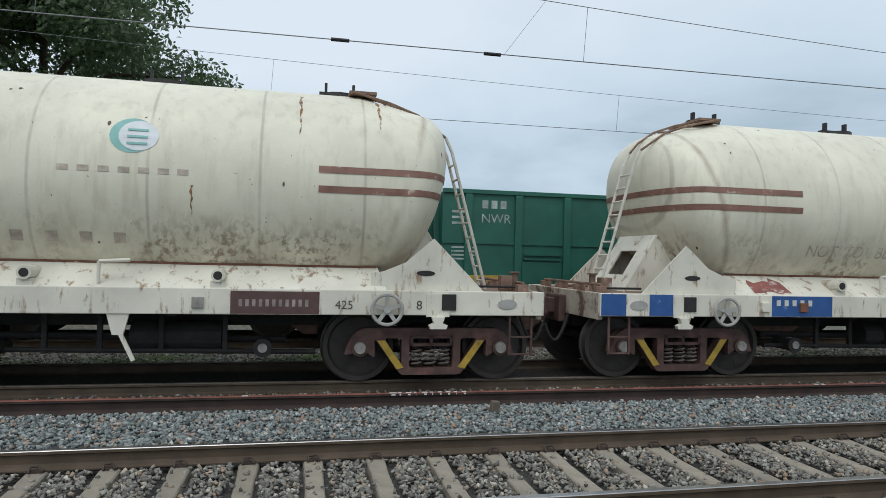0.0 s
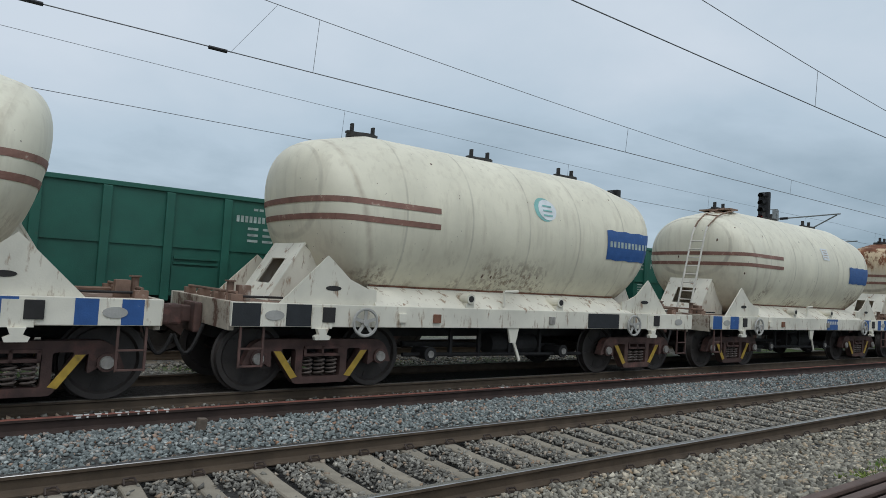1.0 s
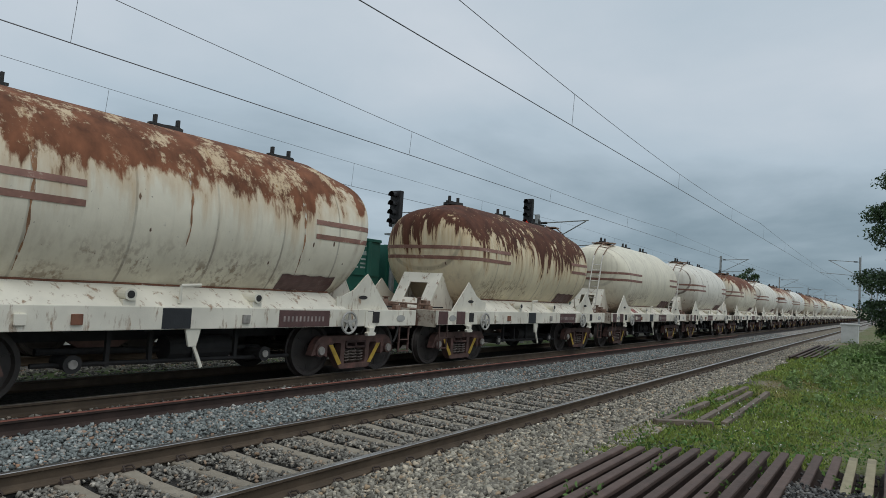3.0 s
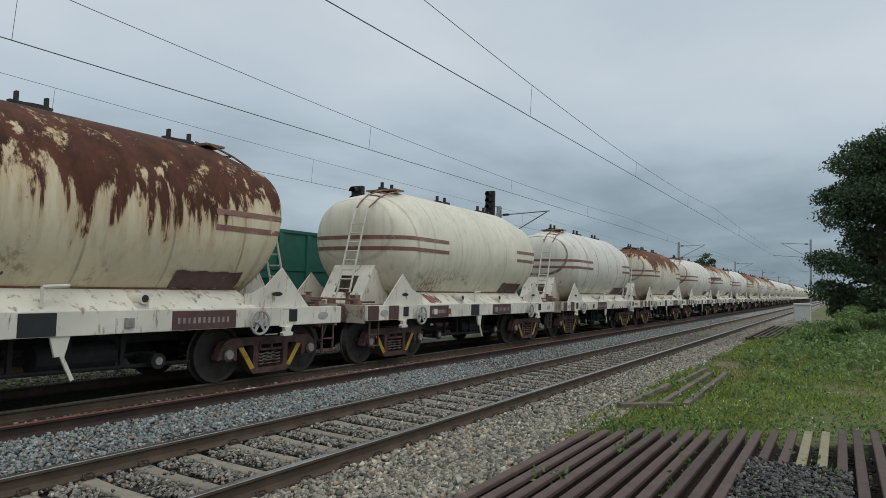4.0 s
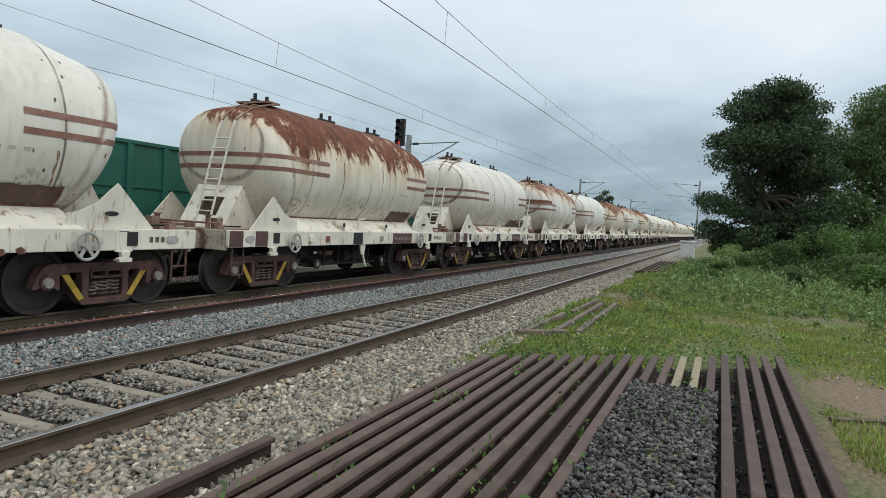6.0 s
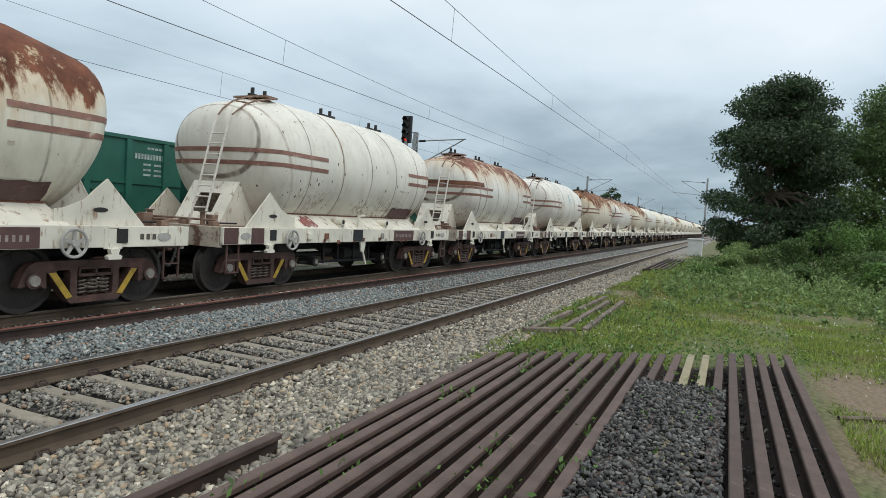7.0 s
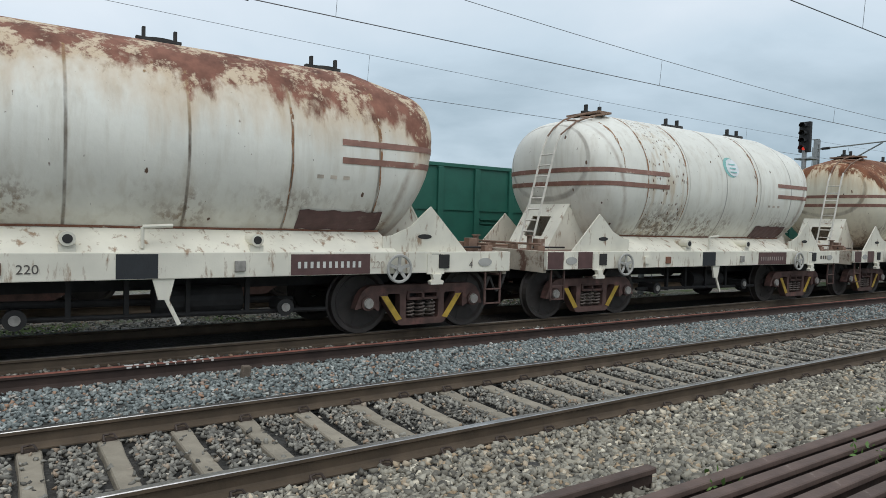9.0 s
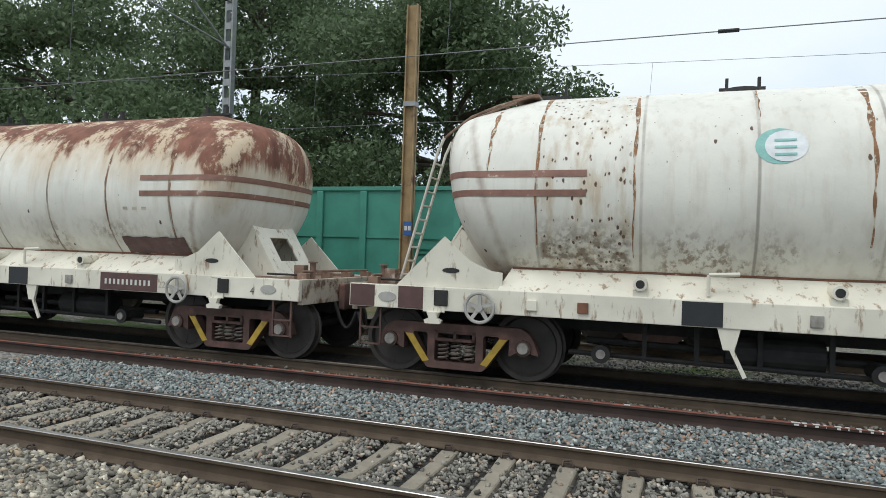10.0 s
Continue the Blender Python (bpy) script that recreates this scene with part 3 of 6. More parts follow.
# ---- tracks ----
RAIL_OUT = [(-0.075, 0.0), (0.075, 0.0), (0.075, 0.012), (0.02, 0.03), (0.009, 0.05), (0.009, 0.125), (0.036, 0.14), (0.036, 0.166), (0.03, 0.172),
            (-0.03, 0.172), (-0.036, 0.166), (-0.036, 0.14), (-0.009, 0.125), (-0.009, 0.05), (-0.02, 0.03), (-0.075, 0.012)]


def rail_mesh(name, x0, x1, side, top, steps=1, tops=(7, 8, 9)):
    """A flat-bottomed rail along x, foot at 0; the running face has its own metal."""
    bm = B()
    rows = []
    for i in range(steps + 1):
        x = x0 + (x1 - x0) * i / steps
        rows.append([bm.verts.new((x, y, z)) for y, z in RAIL_OUT])
    n = len(RAIL_OUT)
    for i in range(steps):
        for j in range(n):
            f = bm.faces.new((rows[i][j], rows[i + 1][j], rows[i + 1][(j + 1) % n], rows[i][(j + 1) % n]))
            if j in tops:
                f.material_index = 1
    bm.faces.new(rows[0][::-1])
    bm.faces.new(rows[-1])
    me = bpy.data.meshes.new(name)
    bm.to_mesh(me)
    bm.free()
    me.materials.append(MATS[side])
    me.materials.append(MATS[top])
    return me


def sleeper_mesh():
    """A tapered concrete sleeper, dished in the middle, its top at 0."""
    bm = B()
    rows = []
    for y, w, t in ((-1.37, 0.085, 0.0), (-1.3, 0.09, 0.0), (-0.75, 0.092, 0.0), (-0.4, 0.082, -0.014), (0.4, 0.082, -0.014), (0.75, 0.092, 0.0), (1.3, 0.09, 0.0), (1.37, 0.085, 0.0)):
        rows.append([bm.verts.new(p) for p in ((-w - 0.03, y, -0.2), (-w, y, t - 0.012), (-w + 0.012, y, t), (w - 0.012, y, t), (w, y, t - 0.012), (w + 0.03, y, -0.2))])
    for a, c in zip(rows, rows[1:]):
        for j in range(5):
            bm.faces.new((a[j], a[j + 1], c[j + 1], c[j]))
    bm.faces.new(rows[0][::-1])
    bm.faces.new(rows[-1])
    bmesh.ops.recalc_face_normals(bm, faces=bm.faces)
    me = bpy.data.meshes.new("sleeper")
    bm.to_mesh(me)
    bm.free()
    me.materials.append(MATS["sleeper_concrete"])
    return me


def clip_set(bm, x, yr, z):
    """Two spring clips that hold a rail's foot to a sleeper."""
    for s in (-1, 1):
        y = yr + s * 0.085
        p = [(x - 0.05, y + s * 0.05, z + 0.01), (x - 0.05, y, z + 0.05), (x + 0.0, y - s * 0.02, z + 0.045), (x + 0.03, y + s * 0.03, z + 0.06), (x + 0.055, y + s * 0.05, z + 0.02)]
        for a, c in zip(p, p[1:]):
            tube(bm, a, c, 0.010, 5)
        box(bm, x - 0.06, x + 0.06, y - 0.02, y + 0.05, z - 0.01, z + 0.016)


def build_track(name, yc, zr, label, near, dull):
    t = tagged(empty(name), label, "railway track", kind="structure")
    me = rail_mesh("rail", -80, 420, "rail_side", "rail_top_dull" if dull else "rail_top", 10)
    for s in (-1, 1):
        shared("rail", me, t, pose(0, yc + s * 0.874, zr - 0.172))
    sl = sleeper_mesh()
    bm = B()
    far = B()
    for i in range(-24, 230):
        x = 0.22 + 0.6 * i
        if near and -13 < x < 34:
            shared("sleeper", sl, t, pose(x, yc, zr - 0.178, 0, 0, 0.3 * math.sin(i * 1.7)))
        elif x > -14 and x < (135 if near else 70):
            box(far, x - 0.1, x + 0.1, yc - 1.37, yc + 1.37, zr - 0.3, zr - 0.178)
        if near and -9 < x < 40:
            for s in (-1, 1):
                clip_set(bm, x, yc + s * 0.874, zr - 0.172)
    if near:
        tagged(part("rail_clips", bm, "clip_iron", t), kind="stuff")
    else:
        bm.free()
    tagged(part("far_sleepers", far, "sleeper_concrete", t), kind="stuff")
    return t


YN, YT, YG = 6.062, 10.62, 15.3
ZT = 0.05
build_track("near_track", YN, 0.0, "main line of worn steel rails on concrete sleepers in ballast", True, False)
build_track("middle_track", YT, ZT, "dark running track under the cement train", False, True)
build_track("far_track", YG, ZT, "running track under the open wagons", False, True)

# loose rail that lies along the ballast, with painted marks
# same rail all over: the sides are painted darker as their shaded faces
spare = new("loose_rail", rail_mesh("loose_rail", -30, 46, "rail_shaded", "rail_red", 4))
spare.matrix_basis = pose(0, 8.71, -0.095)
tagged(spare, "long rusty red loose rail lying on the ballast", "rail")
bm = B()
for i, w in enumerate((0.09, 0.05, 0.07, 0.03, 0.07, 0.04, 0.05, 0.06, 0.04, 0.06)):
    a = 1.2 + i * 0.105
    box(bm, a, a + w, -0.03, 0.025, 0.1725, 0.1745)
    box(bm, a + 0.02, a + w * 0.8, -0.0385, -0.0365, 0.145, 0.165)
for a in (7.5, 7.62, 10.7, 10.95, -0.6):
    box(bm, a, a + 0.07, -0.03, 0.025, 0.1725, 0.1745)
tagged(part("paint_mark", bm, "stencil_white", spare, "white painted marks"), kind="stuff")

# small stake by the loose rail
st = part("stake", box(B(), -0.05, 0.05, -0.04, 0.04, -0.1, 0.16, 0.01), "timber")
st.matrix_basis = pose(2.43, 8.2, -0.1, 4, 6, 10)
tagged(st, "short weathered wooden stake in the ballast", "stake")


# ---- tank wagon ----
BARREL, RADIUS, AXIS_Z = 2.8, 1.5, 2.68          # round barrel: half length, radius, height of its axis
TILT = math.atan(0.29)                             # the dished heads lean: their lower edge lies further in
HEAD_U, HEAD_Z, HEAD_H, HEAD_W, HEAD_D = 3.36, 2.60, 1.39, 1.50, 0.65
SHIFT = {-1: -0.02, 1: -0.04}


def tank_rings():
    """Rings of the positive end, from the barrel over the short skewed cone and the leaning head towards its pole."""
    n = 56
    ang = [2 * math.pi * k / n for k in range(n)]
    ca, sa = math.cos(TILT), math.sin(TILT)
    rings = [[(BARREL, RADIUS * math.cos(a), AXIS_Z + RADIUS * math.sin(a)) for a in ang]]
    soft = lambda v, p: math.copysign(abs(v) ** p, v)
    for i in range(15):
        ph = math.pi / 2 * i / 15
        ring_ = []
        for a in ang:
            low = max(0.0, -math.sin(a))
            r, d = math.cos(ph) ** (0.8 + 0.3 * low), HEAD_D * math.sin(ph) ** (0.8 + 0.3 * low)
            full = 0.85 if math.sin(a) > 0 else 1.0
            up = HEAD_H * r * soft(math.sin(a), full)
            z = HEAD_Z - sa * d + ca * up
            wide = math.sqrt(max(0.0, RADIUS ** 2 - (z - AXIS_Z) ** 2))
            y = min(HEAD_W * r * abs(soft(math.cos(a), full)), wide)
            ring_.append((HEAD_U + ca * d + sa * up, math.copysign(y, math.cos(a)), z))
        rings.append(ring_)
    return rings, (HEAD_U + ca * HEAD_D, 0.0, HEAD_Z - sa * HEAD_D)


def tank_mesh():
    bm = B()
    rings, pole = tank_rings()
    n = len(rings[0])
    put = lambda ring, e: [bm.verts.new((e * p[0] + SHIFT[e], p[1], p[2])) for p in ring]
    left = [put(r, -1) for r in rings[::-1]]
    right = [put(r, 1) for r in rings]
    mids = [[bm.verts.new((u, p[1], p[2])) for p in rings[0]] for u in (-1.4, 0.0, 1.4)]
    rows = left + mids + right
    for a, c in zip(rows, rows[1:]):
        for k in range(n):
            bm.faces.new((a[k], c[k], c[(k + 1) % n], a[(k + 1) % n]))
    for row, e in ((rows[0], -1), (rows[-1], 1)):
        c = bm.verts.new((e * pole[0] + SHIFT[e], 0, pole[2]))
        for k in range(n):
            bm.faces.new((row[k], row[(k + 1) % n], c))
    for row in (left[-1], left[-2], right[0], right[1]):
        for k in range(n):
            bm.edges.get((row[k], row[(k + 1) % n])).smooth = False
    bmesh.ops.recalc_face_normals(bm, faces=bm.faces)
    return bm


def tank_tree():
    bm = tank_mesh()
    tree_ = BVHTree.FromBMesh(bm)
    bm.free()
    return tree_


TANK_SKIN = tank_tree()


def tank_side(u, z, off=0.004):
    """How far the tank's skin stands from its middle at a length and a height of the wagon."""
    hit = TANK_SKIN.ray_cast(Vector((u, -6, z)), Vector((0, 1, 0)))[0]
    return (-hit.y if hit else 0.1) + off


def stripe(bm, sx, u0, z0, z1):
    """A painted band that runs round one end of the tank."""
    along = [u for u in (u0, 2.3, 2.6, 2.84) if u0 <= u < 2.9]
    spots = [((sx * u, -6), (0, 1)) for u in along]
    for i in range(33):
        a = -math.pi / 2 + math.pi * i / 32
        d = (sx * math.cos(a), math.sin(a))
        spots.append(((sx * 2.9 + 6 * d[0], 6 * d[1]), (-d[0], -d[1])))
    spots += [((sx * u, 6), (0, -1)) for u in along[::-1]]
    prev = None
    for (ox, oy), (dx, dy) in spots:
        cur = []
        for k in range(3):
            z = z0 + (z1 - z0) * k / 2
            hit, nor = TANK_SKIN.ray_cast(Vector((ox, oy, z)), Vector((dx, dy, 0)))[:2]
            cur.append(bm.verts.new(hit + nor * 0.009))
        if prev:
            for k in range(2):
                bm.faces.new((prev[k], cur[k], cur[k + 1], prev[k + 1]))
        prev = cur


def side_frame(parent, u, s):
    """One side of a bogie: cast frame, springs, axle boxes, yellow arms."""
    y0, y1 = s * 1.02, s * 1.18
    a, c = min(y0, y1), max(y0, y1)
    bm = B()
    quads = []
    xs = (-0.95, -0.80, -0.66, -0.42, -0.31, 0.31, 0.42, 0.66, 0.80, 0.95)
    for i, j in zip(xs, xs[1:]):
        quads.append(((i, 0.63), (j, 0.63), (j, 0.77), (i, 0.77)))
    for i, j in ((-0.42, -0.31), (-0.31, 0.31), (0.31, 0.42)):
        quads.append(((i, 0.12), (j, 0.12), (j, 0.22), (i, 0.22)))
    for k in (-1, 1):
        quads += [((k * 0.31, 0.22), (k * 0.42, 0.22), (k * 0.42, 0.63), (k * 0.31, 0.63)), ((k * 0.66, 0.63), (k * 0.80, 0.63), (k * 0.42, 0.12), (k * 0.42, 0.22)),
                  ((k * 0.80, 0.63), (k * 0.95, 0.63), (k * 0.95, 0.46), (k * 0.79, 0.36)), ((k * 0.95, 0.63), (k * 1.14, 0.60), (k * 1.22, 0.40), (k * 0.95, 0.46)),
                  ((k * 0.95, 0.63), (k * 0.95, 0.77), (k * 1.08, 0.70), (k * 1.14, 0.60))]
    seen = {}
    for q in quads:
        vs = []
        for x, z in q:
            key = (round(x, 3), round(z, 3))
            if key not in seen:
                seen[key] = bm.verts.new((x, a, z))
            vs.append(seen[key])
        bm.faces.new(vs)
    bmesh.ops.recalc_face_normals(bm, faces=bm.faces)
    ext = bmesh.ops.extrude_face_region(bm, geom=bm.faces[:])
    bmesh.ops.translate(bm, verts=[v for v in ext["geom"] if isinstance(v, bmesh.types.BMVert)], vec=(0, c - a, 0))
    upright = [e for e in bm.edges if abs((e.verts[0].co - e.verts[1].co).y) > 0.1 and len(e.link_faces) == 2 and e.calc_face_angle(0.0) > 0.3]
    bmesh.ops.bevel(bm, geom=upright, offset=0.035, segments=2, affect="EDGES", profile=0.5)
    bmesh.ops.translate(bm, verts=bm.verts, vec=(u, 0, 0))
    bmesh.ops.recalc_face_normals(bm, faces=bm.faces)
    fr = part("bogie_side", bm, "bogie_iron", parent)
    bm = B()
    box(bm, -0.30, 0.30, a - 0.02, c + 0.02, 0.52, 0.56)
    box(bm, -0.30, 0.30, a - 0.02, c + 0.02, 0.63, 0.67)
    for x in (-0.30, -0.02, 0.26):
        box(bm, x, x + 0.04, a - 0.02, c + 0.02, 0.52, 0.67)
    bmesh.ops.translate(bm, verts=bm.verts, vec=(u, 0, 0))
    part("bolster_end", bm, "bogie_iron", fr)
    ye = s * 1.185
    for k in (-1, 1):
        bm = B()
        prism(bm, [(k * 0.765, 0.60), (k * 0.655, 0.60), (k * 0.385, 0.225), (k * 0.485, 0.20)], ye - 0.004, ye + 0.004)
        bmesh.ops.translate(bm, verts=bm.verts, vec=(u, 0, 0))
        part("painted_arm", bm, "yellow_paint", fr, "yellow painted arm")
        bm = B()
        tube(bm, (u + k * 1.0, s * 1.0, 0.5), (u + k * 1.0, s * 1.22, 0.5), 0.115, 14)
        part("axle_box", bm, "bogie_iron", fr)
        bm = B()
        tube(bm, (u + k * 1.0, s * 1.22, 0.5), (u + k * 1.0, s * 1.25, 0.5), 0.085, 14, 0.075)
        part("axle_cap", bm, "axle_cap", fr, "scuffed grey axle cap")
    for x in (-0.2, 0.0, 0.2):
        bm = B()
        last = None
        for i in range(37):
            t = i * 2 * math.pi / 8
            cx, cy, cz = u + x + 0.072 * math.cos(t), s * 1.1 + 0.072 * math.sin(t), 0.235 + 0.0072 * i
            row = [bm.verts.new((cx + 0.02 * math.cos(t) * o, cy + 0.02 * math.sin(t) * o, cz + h)) for o, h in ((1, 0), (0, 0.017), (-1, 0), (0, -0.017))]
            if last:
                for j in range(4):
                    bm.faces.new((last[j], row[j], row[(j + 1) % 4], last[(j + 1) % 4]))
            last = row
        part("spring", bm, "spring_iron", fr)


def wheelset_mesh():
    bm = B()
    tube(bm, (0, -1.0, 0), (0, 1.0, 0), 0.08, 12)
    for s in (-1, 1):
        prof = [(0.13, 0.07), (0.14, 0.03), (0.40, 0.015), (0.43, 0.065), (0.495, 0.065), (0.5, -0.05), (0.53, -0.062), (0.53, -0.085), (0.43, -0.085), (0.40, -0.02), (0.13, -0.05)]
        rows = []
        seg = 32
        for i in range(seg):
            a = 2 * math.pi * i / seg
            rows.append([bm.verts.new((r * math.cos(a), s * (0.874 + w), r * math.sin(a))) for r, w in prof])
        for i in range(seg):
            for j in range(len(prof) - 1):
                bm.faces.new((rows[i][j], rows[(i + 1) % seg][j], rows[(i + 1) % seg][j + 1], rows[i][j + 1]))
        # web ribs
        for i in range(6):
            a = math.pi * i / 3
            bar(bm, (0.15 * math.cos(a), s * 0.895, 0.15 * math.sin(a)), (0.41 * math.cos(a), s * 0.895, 0.41 * math.sin(a)), 0.012, 0.03)
    bmesh.ops.recalc_face_normals(bm, faces=bm.faces)
    return bm


WHEELSET = None


def tank_wagon(name, full=True):
    """A bulk cement wagon: pressure tank cradled on a flat frame with gusset plates, two bogies. Origin at mid length on rail level."""
    w = empty(name)
    t = part("tank", tank_mesh(), "tank_white", w, smooth=True)
    t.material_slots[0].link = "OBJECT"
    for i, sx in enumerate((-1, 1)):
        for z0, z1 in ((2.84, 2.93), (2.58, 2.67)):
            bm = B()
            stripe(bm, sx, 1.96 if sx < 0 else 2.17, z0, z1)
            part("stripe", bm, "stripe_brown", t, "faded brown band")
    # frame
    for s in (-1, 1):
        bm = B()
        box(bm, -5.325, 5.325, min(s * 1.52, s * 1.44), max(s * 1.52, s * 1.44), 0.98, 1.31, 0.012)
        part("solebar", bm, "frame_paint", w)
        bm = B()
        a = [(-3.1, s * 1.505, 1.31), (3.1, s * 1.505, 1.31), (3.02, s * 1.05, 1.60), (-3.02, s * 1.05, 1.60)]
        q = [bm.verts.new(p) for p in a] + [bm.verts.new((p[0], p[1] - s * 0.03, p[2] - 0.03)) for p in a]
        for f in ((0, 1, 2, 3), (7, 6, 5, 4), (0, 4, 5, 1), (1, 5, 6, 2), (2, 6, 7, 3), (3, 7, 4, 0)):
            bm.faces.new([q[i] for i in f])
        bmesh.ops.recalc_face_normals(bm, faces=bm.faces)
        part("skirt_plate", bm, "frame_paint", w)
        for e in (-1, 1):
            bm = B()
            prism(bm, [(e * 4.55, 1.30), (e * 3.83, 2.02), (e * 3.72, 1.93), (e * 3.45, 1.69), (e * 3.14, 1.56), (e * 2.98, 1.54), (e * 2.98, 1.30)],
                  min(s * 1.40, s * 1.43), max(s * 1.40, s * 1.43))
            bmesh.ops.recalc_face_normals(bm, faces=bm.faces)
            bmesh.ops.translate(bm, verts=bm.verts, vec=(-0.08, 0, 0))
            g = part("gusset_plate", bm, "frame_paint", w)
            if s < 0 and full:
                # no hole is cut: a thin dark ellipse carries the slot's shade
                bm = B()
                prism(bm, [(e * 3.72 - 0.08 + 0.13 * math.cos(k * 0.5236), 1.545 + 0.038 * math.sin(k * 0.5236)) for k in range(12)], -1.436, -1.431)
                bmesh.ops.recalc_face_normals(bm, faces=bm.faces)
                part("slot", bm, "dark_gear", g, "dark oval plate painted as a slot")
    for e in (-1, 1):
        bm = B()
        box(bm, min(e * 5.325, e * 5.24), max(e * 5.325, e * 5.24), -1.42, 1.42, 0.92, 1.31, 0.012)
        part("headstock", bm, "headstock_paint", w)
        bm = B()
        box(bm, min(e * 5.24, e * 3.0), max(e * 5.24, e * 3.0), -1.43, 1.43, 1.26, 1.295)
        part("deck_plate", bm, "deck_rust", w, "rusty end deck")
        # slanted end plate with a window, and its side webs
        bm = B()
        p0, p1 = Vector((e * 4.42, 0, 1.30)), Vector((e * 3.85, 0, 2.22))
        lerp = lambda k, y: tuple(p0.lerp(p1, k) + Vector((0, y, 0)))
        cuts_k, cuts_y = (0.0, 0.28, 0.72, 1.0), (-0.62, -0.28, 0.28, 0.62)
        for i in range(3):
            for j in range(3):
                if i == 1 and j == 1:
                    continue
                bm.faces.new([bm.verts.new(lerp(k, y)) for k, y in ((cuts_k[i], cuts_y[j]), (cuts_k[i + 1], cuts_y[j]), (cuts_k[i + 1], cuts_y[j + 1]), (cuts_k[i], cuts_y[j + 1]))])
        bmesh.ops.remove_doubles(bm, verts=bm.verts, dist=1e-4)
        bmesh.ops.recalc_face_normals(bm, faces=bm.faces)
        r = bmesh.ops.solidify(bm, geom=bm.faces[:], thickness=0.03)
        bmesh.ops.translate(bm, verts=bm.verts, vec=(-0.08, 0, 0))
        part("end_plate", bm, "frame_paint", w, "slanted plate with a square window")
        for y in (-0.6, 0.6):
            bm = B()
            prism(bm, [(e * 4.38, 1.30), (e * 3.86, 2.18), (e * 3.62, 2.0), (e * 3.3, 1.62), (e * 3.3, 1.30)], y - 0.012, y + 0.012)
            bmesh.ops.recalc_face_normals(bm, faces=bm.faces)
            bmesh.ops.translate(bm, verts=bm.verts, vec=(-0.08, 0, 0))
            part("web_plate", bm, "frame_paint", w)
        # coupler
        bm = B()
        box(bm, min(e * 5.3, e * 5.62), max(e * 5.3, e * 5.62), -0.11, 0.11, 0.92, 1.16, 0.02)
        box(bm, min(e * 5.58, e * 5.76), max(e * 5.58, e * 5.76), -0.17, 0.15, 0.88, 1.18, 0.04)
        box(bm, min(e * 5.33, e * 5.45), max(e * 5.33, e * 5.45), -0.3, 0.3, 0.78, 1.22, 0.03)
        part("coupler", bm, "bogie_iron", w, "dark cast coupler")
        bm = B()
        for y in (-1.1, -0.35, 0.35, 1.1):
            box(bm, min(e * 5.05, e * 5.22), max(e * 5.05, e * 5.22), y - 0.06, y + 0.06, 1.29, 1.40, 0.01)
        tube(bm, (e * 5.14, -1.15, 1.42), (e * 5.14, 1.15, 1.42), 0.022, 7)
        part("uncoupling_rod", bm, "deck_rust", w, "rusty uncoupling rod and brackets")
        bm = B()
        pipe(bm, [(e * (5.34 + 0.4 * i / 8), -0.42, 0.92 - 0.42 * math.sin(math.pi * i / 9)) for i in range(9)], 0.028)
        part("air_hose", bm, "dark_gear", w, "black hanging air hose")
        for s in (-1, 1):
            if full or s < 0:
                side_frame(w, e * 3.79, s)
        # bolster
        bm = B()
        box(bm, e * 3.79 - 0.17, e * 3.79 + 0.17, -1.0, 1.0, 0.45, 0.75)
        part("bolster", bm, "dark_gear", w)
    for u in (-4.79, -2.79, 2.79, 4.79):
        ws = shared("wheelset", WHEELSET, w, pose(u, 0, 0.5))
    bm = B()
    box(bm, -5.2, 5.2, -0.32, 0.32, 0.72, 1.2)
    part("centre_sill", bm, "dark_gear", w)
    for u in (-2.0, -0.9, 0.4, 1.7):
        for s in (-1, 1):
            part("cross_member", box(B(), u - 0.05, u + 0.05, min(s * 0.32, s * 1.43), max(s * 0.32, s * 1.43), 0.95, 1.2), "dark_gear", w)
    if full:
        bm = B()
        tube(bm, (-0.2, -0.75, 0.62), (0.95, -0.75, 0.62), 0.2, 16)
        part("air_reservoir", bm, "dark_gear", w)
        bm = B()
        tube(bm, (1.5, -0.7, 0.5), (1.5, -1.1, 0.5), 0.10, 14)
        tube(bm, (1.5, -1.1, 0.5), (1.5, -1.14, 0.5), 0.125, 14)
        fl = part("outlet_flange", bm, "dark_gear", w)
        part("outlet_cap", tube(B(), (1.5, -1.14, 0.5), (1.5, -1.16, 0.5), 0.062, 14), "axle_cap", fl, "pale outlet cap")
        bm = B()
        tube(bm, (-1.75, -0.7, 0.5), (-1.75, -1.1, 0.5), 0.10, 14)
        tube(bm, (-1.75, -1.1, 0.5), (-1.75, -1.14, 0.5), 0.125, 14)
        fl = part("outlet_flange", bm, "dark_gear", w)
        part("outlet_cap", tube(B(), (-1.75, -1.14, 0.5), (-1.75, -1.16, 0.5), 0.062, 14), "axle_cap", fl, "pale outlet cap")
        bm = B()
        tube(bm, (-2.2, -0.95, 0.48), (2.2, -0.95, 0.42), 0.035, 8)
        part("brake_rod", bm, "dark_gear", w)
        bm = B()
        tube(bm, (-2.0, -0.6, 0.62), (1.8, -0.6, 0.55), 0.05, 8)
        part("brake_rod", bm, "dark_gear", w)
        for u in (-1.2, 0.2, 1.0, -0.55):
            part("rod_hanger", box(B(), u - 0.03, u + 0.03, -0.98, -0.92, 0.42, 0.98), "dark_gear", w)
        bm = B()
        prism(bm, [(-0.34, 0.98), (-0.08, 0.98), (-0.14, 0.72), (-0.27, 0.72)], -1.5, -1.46)
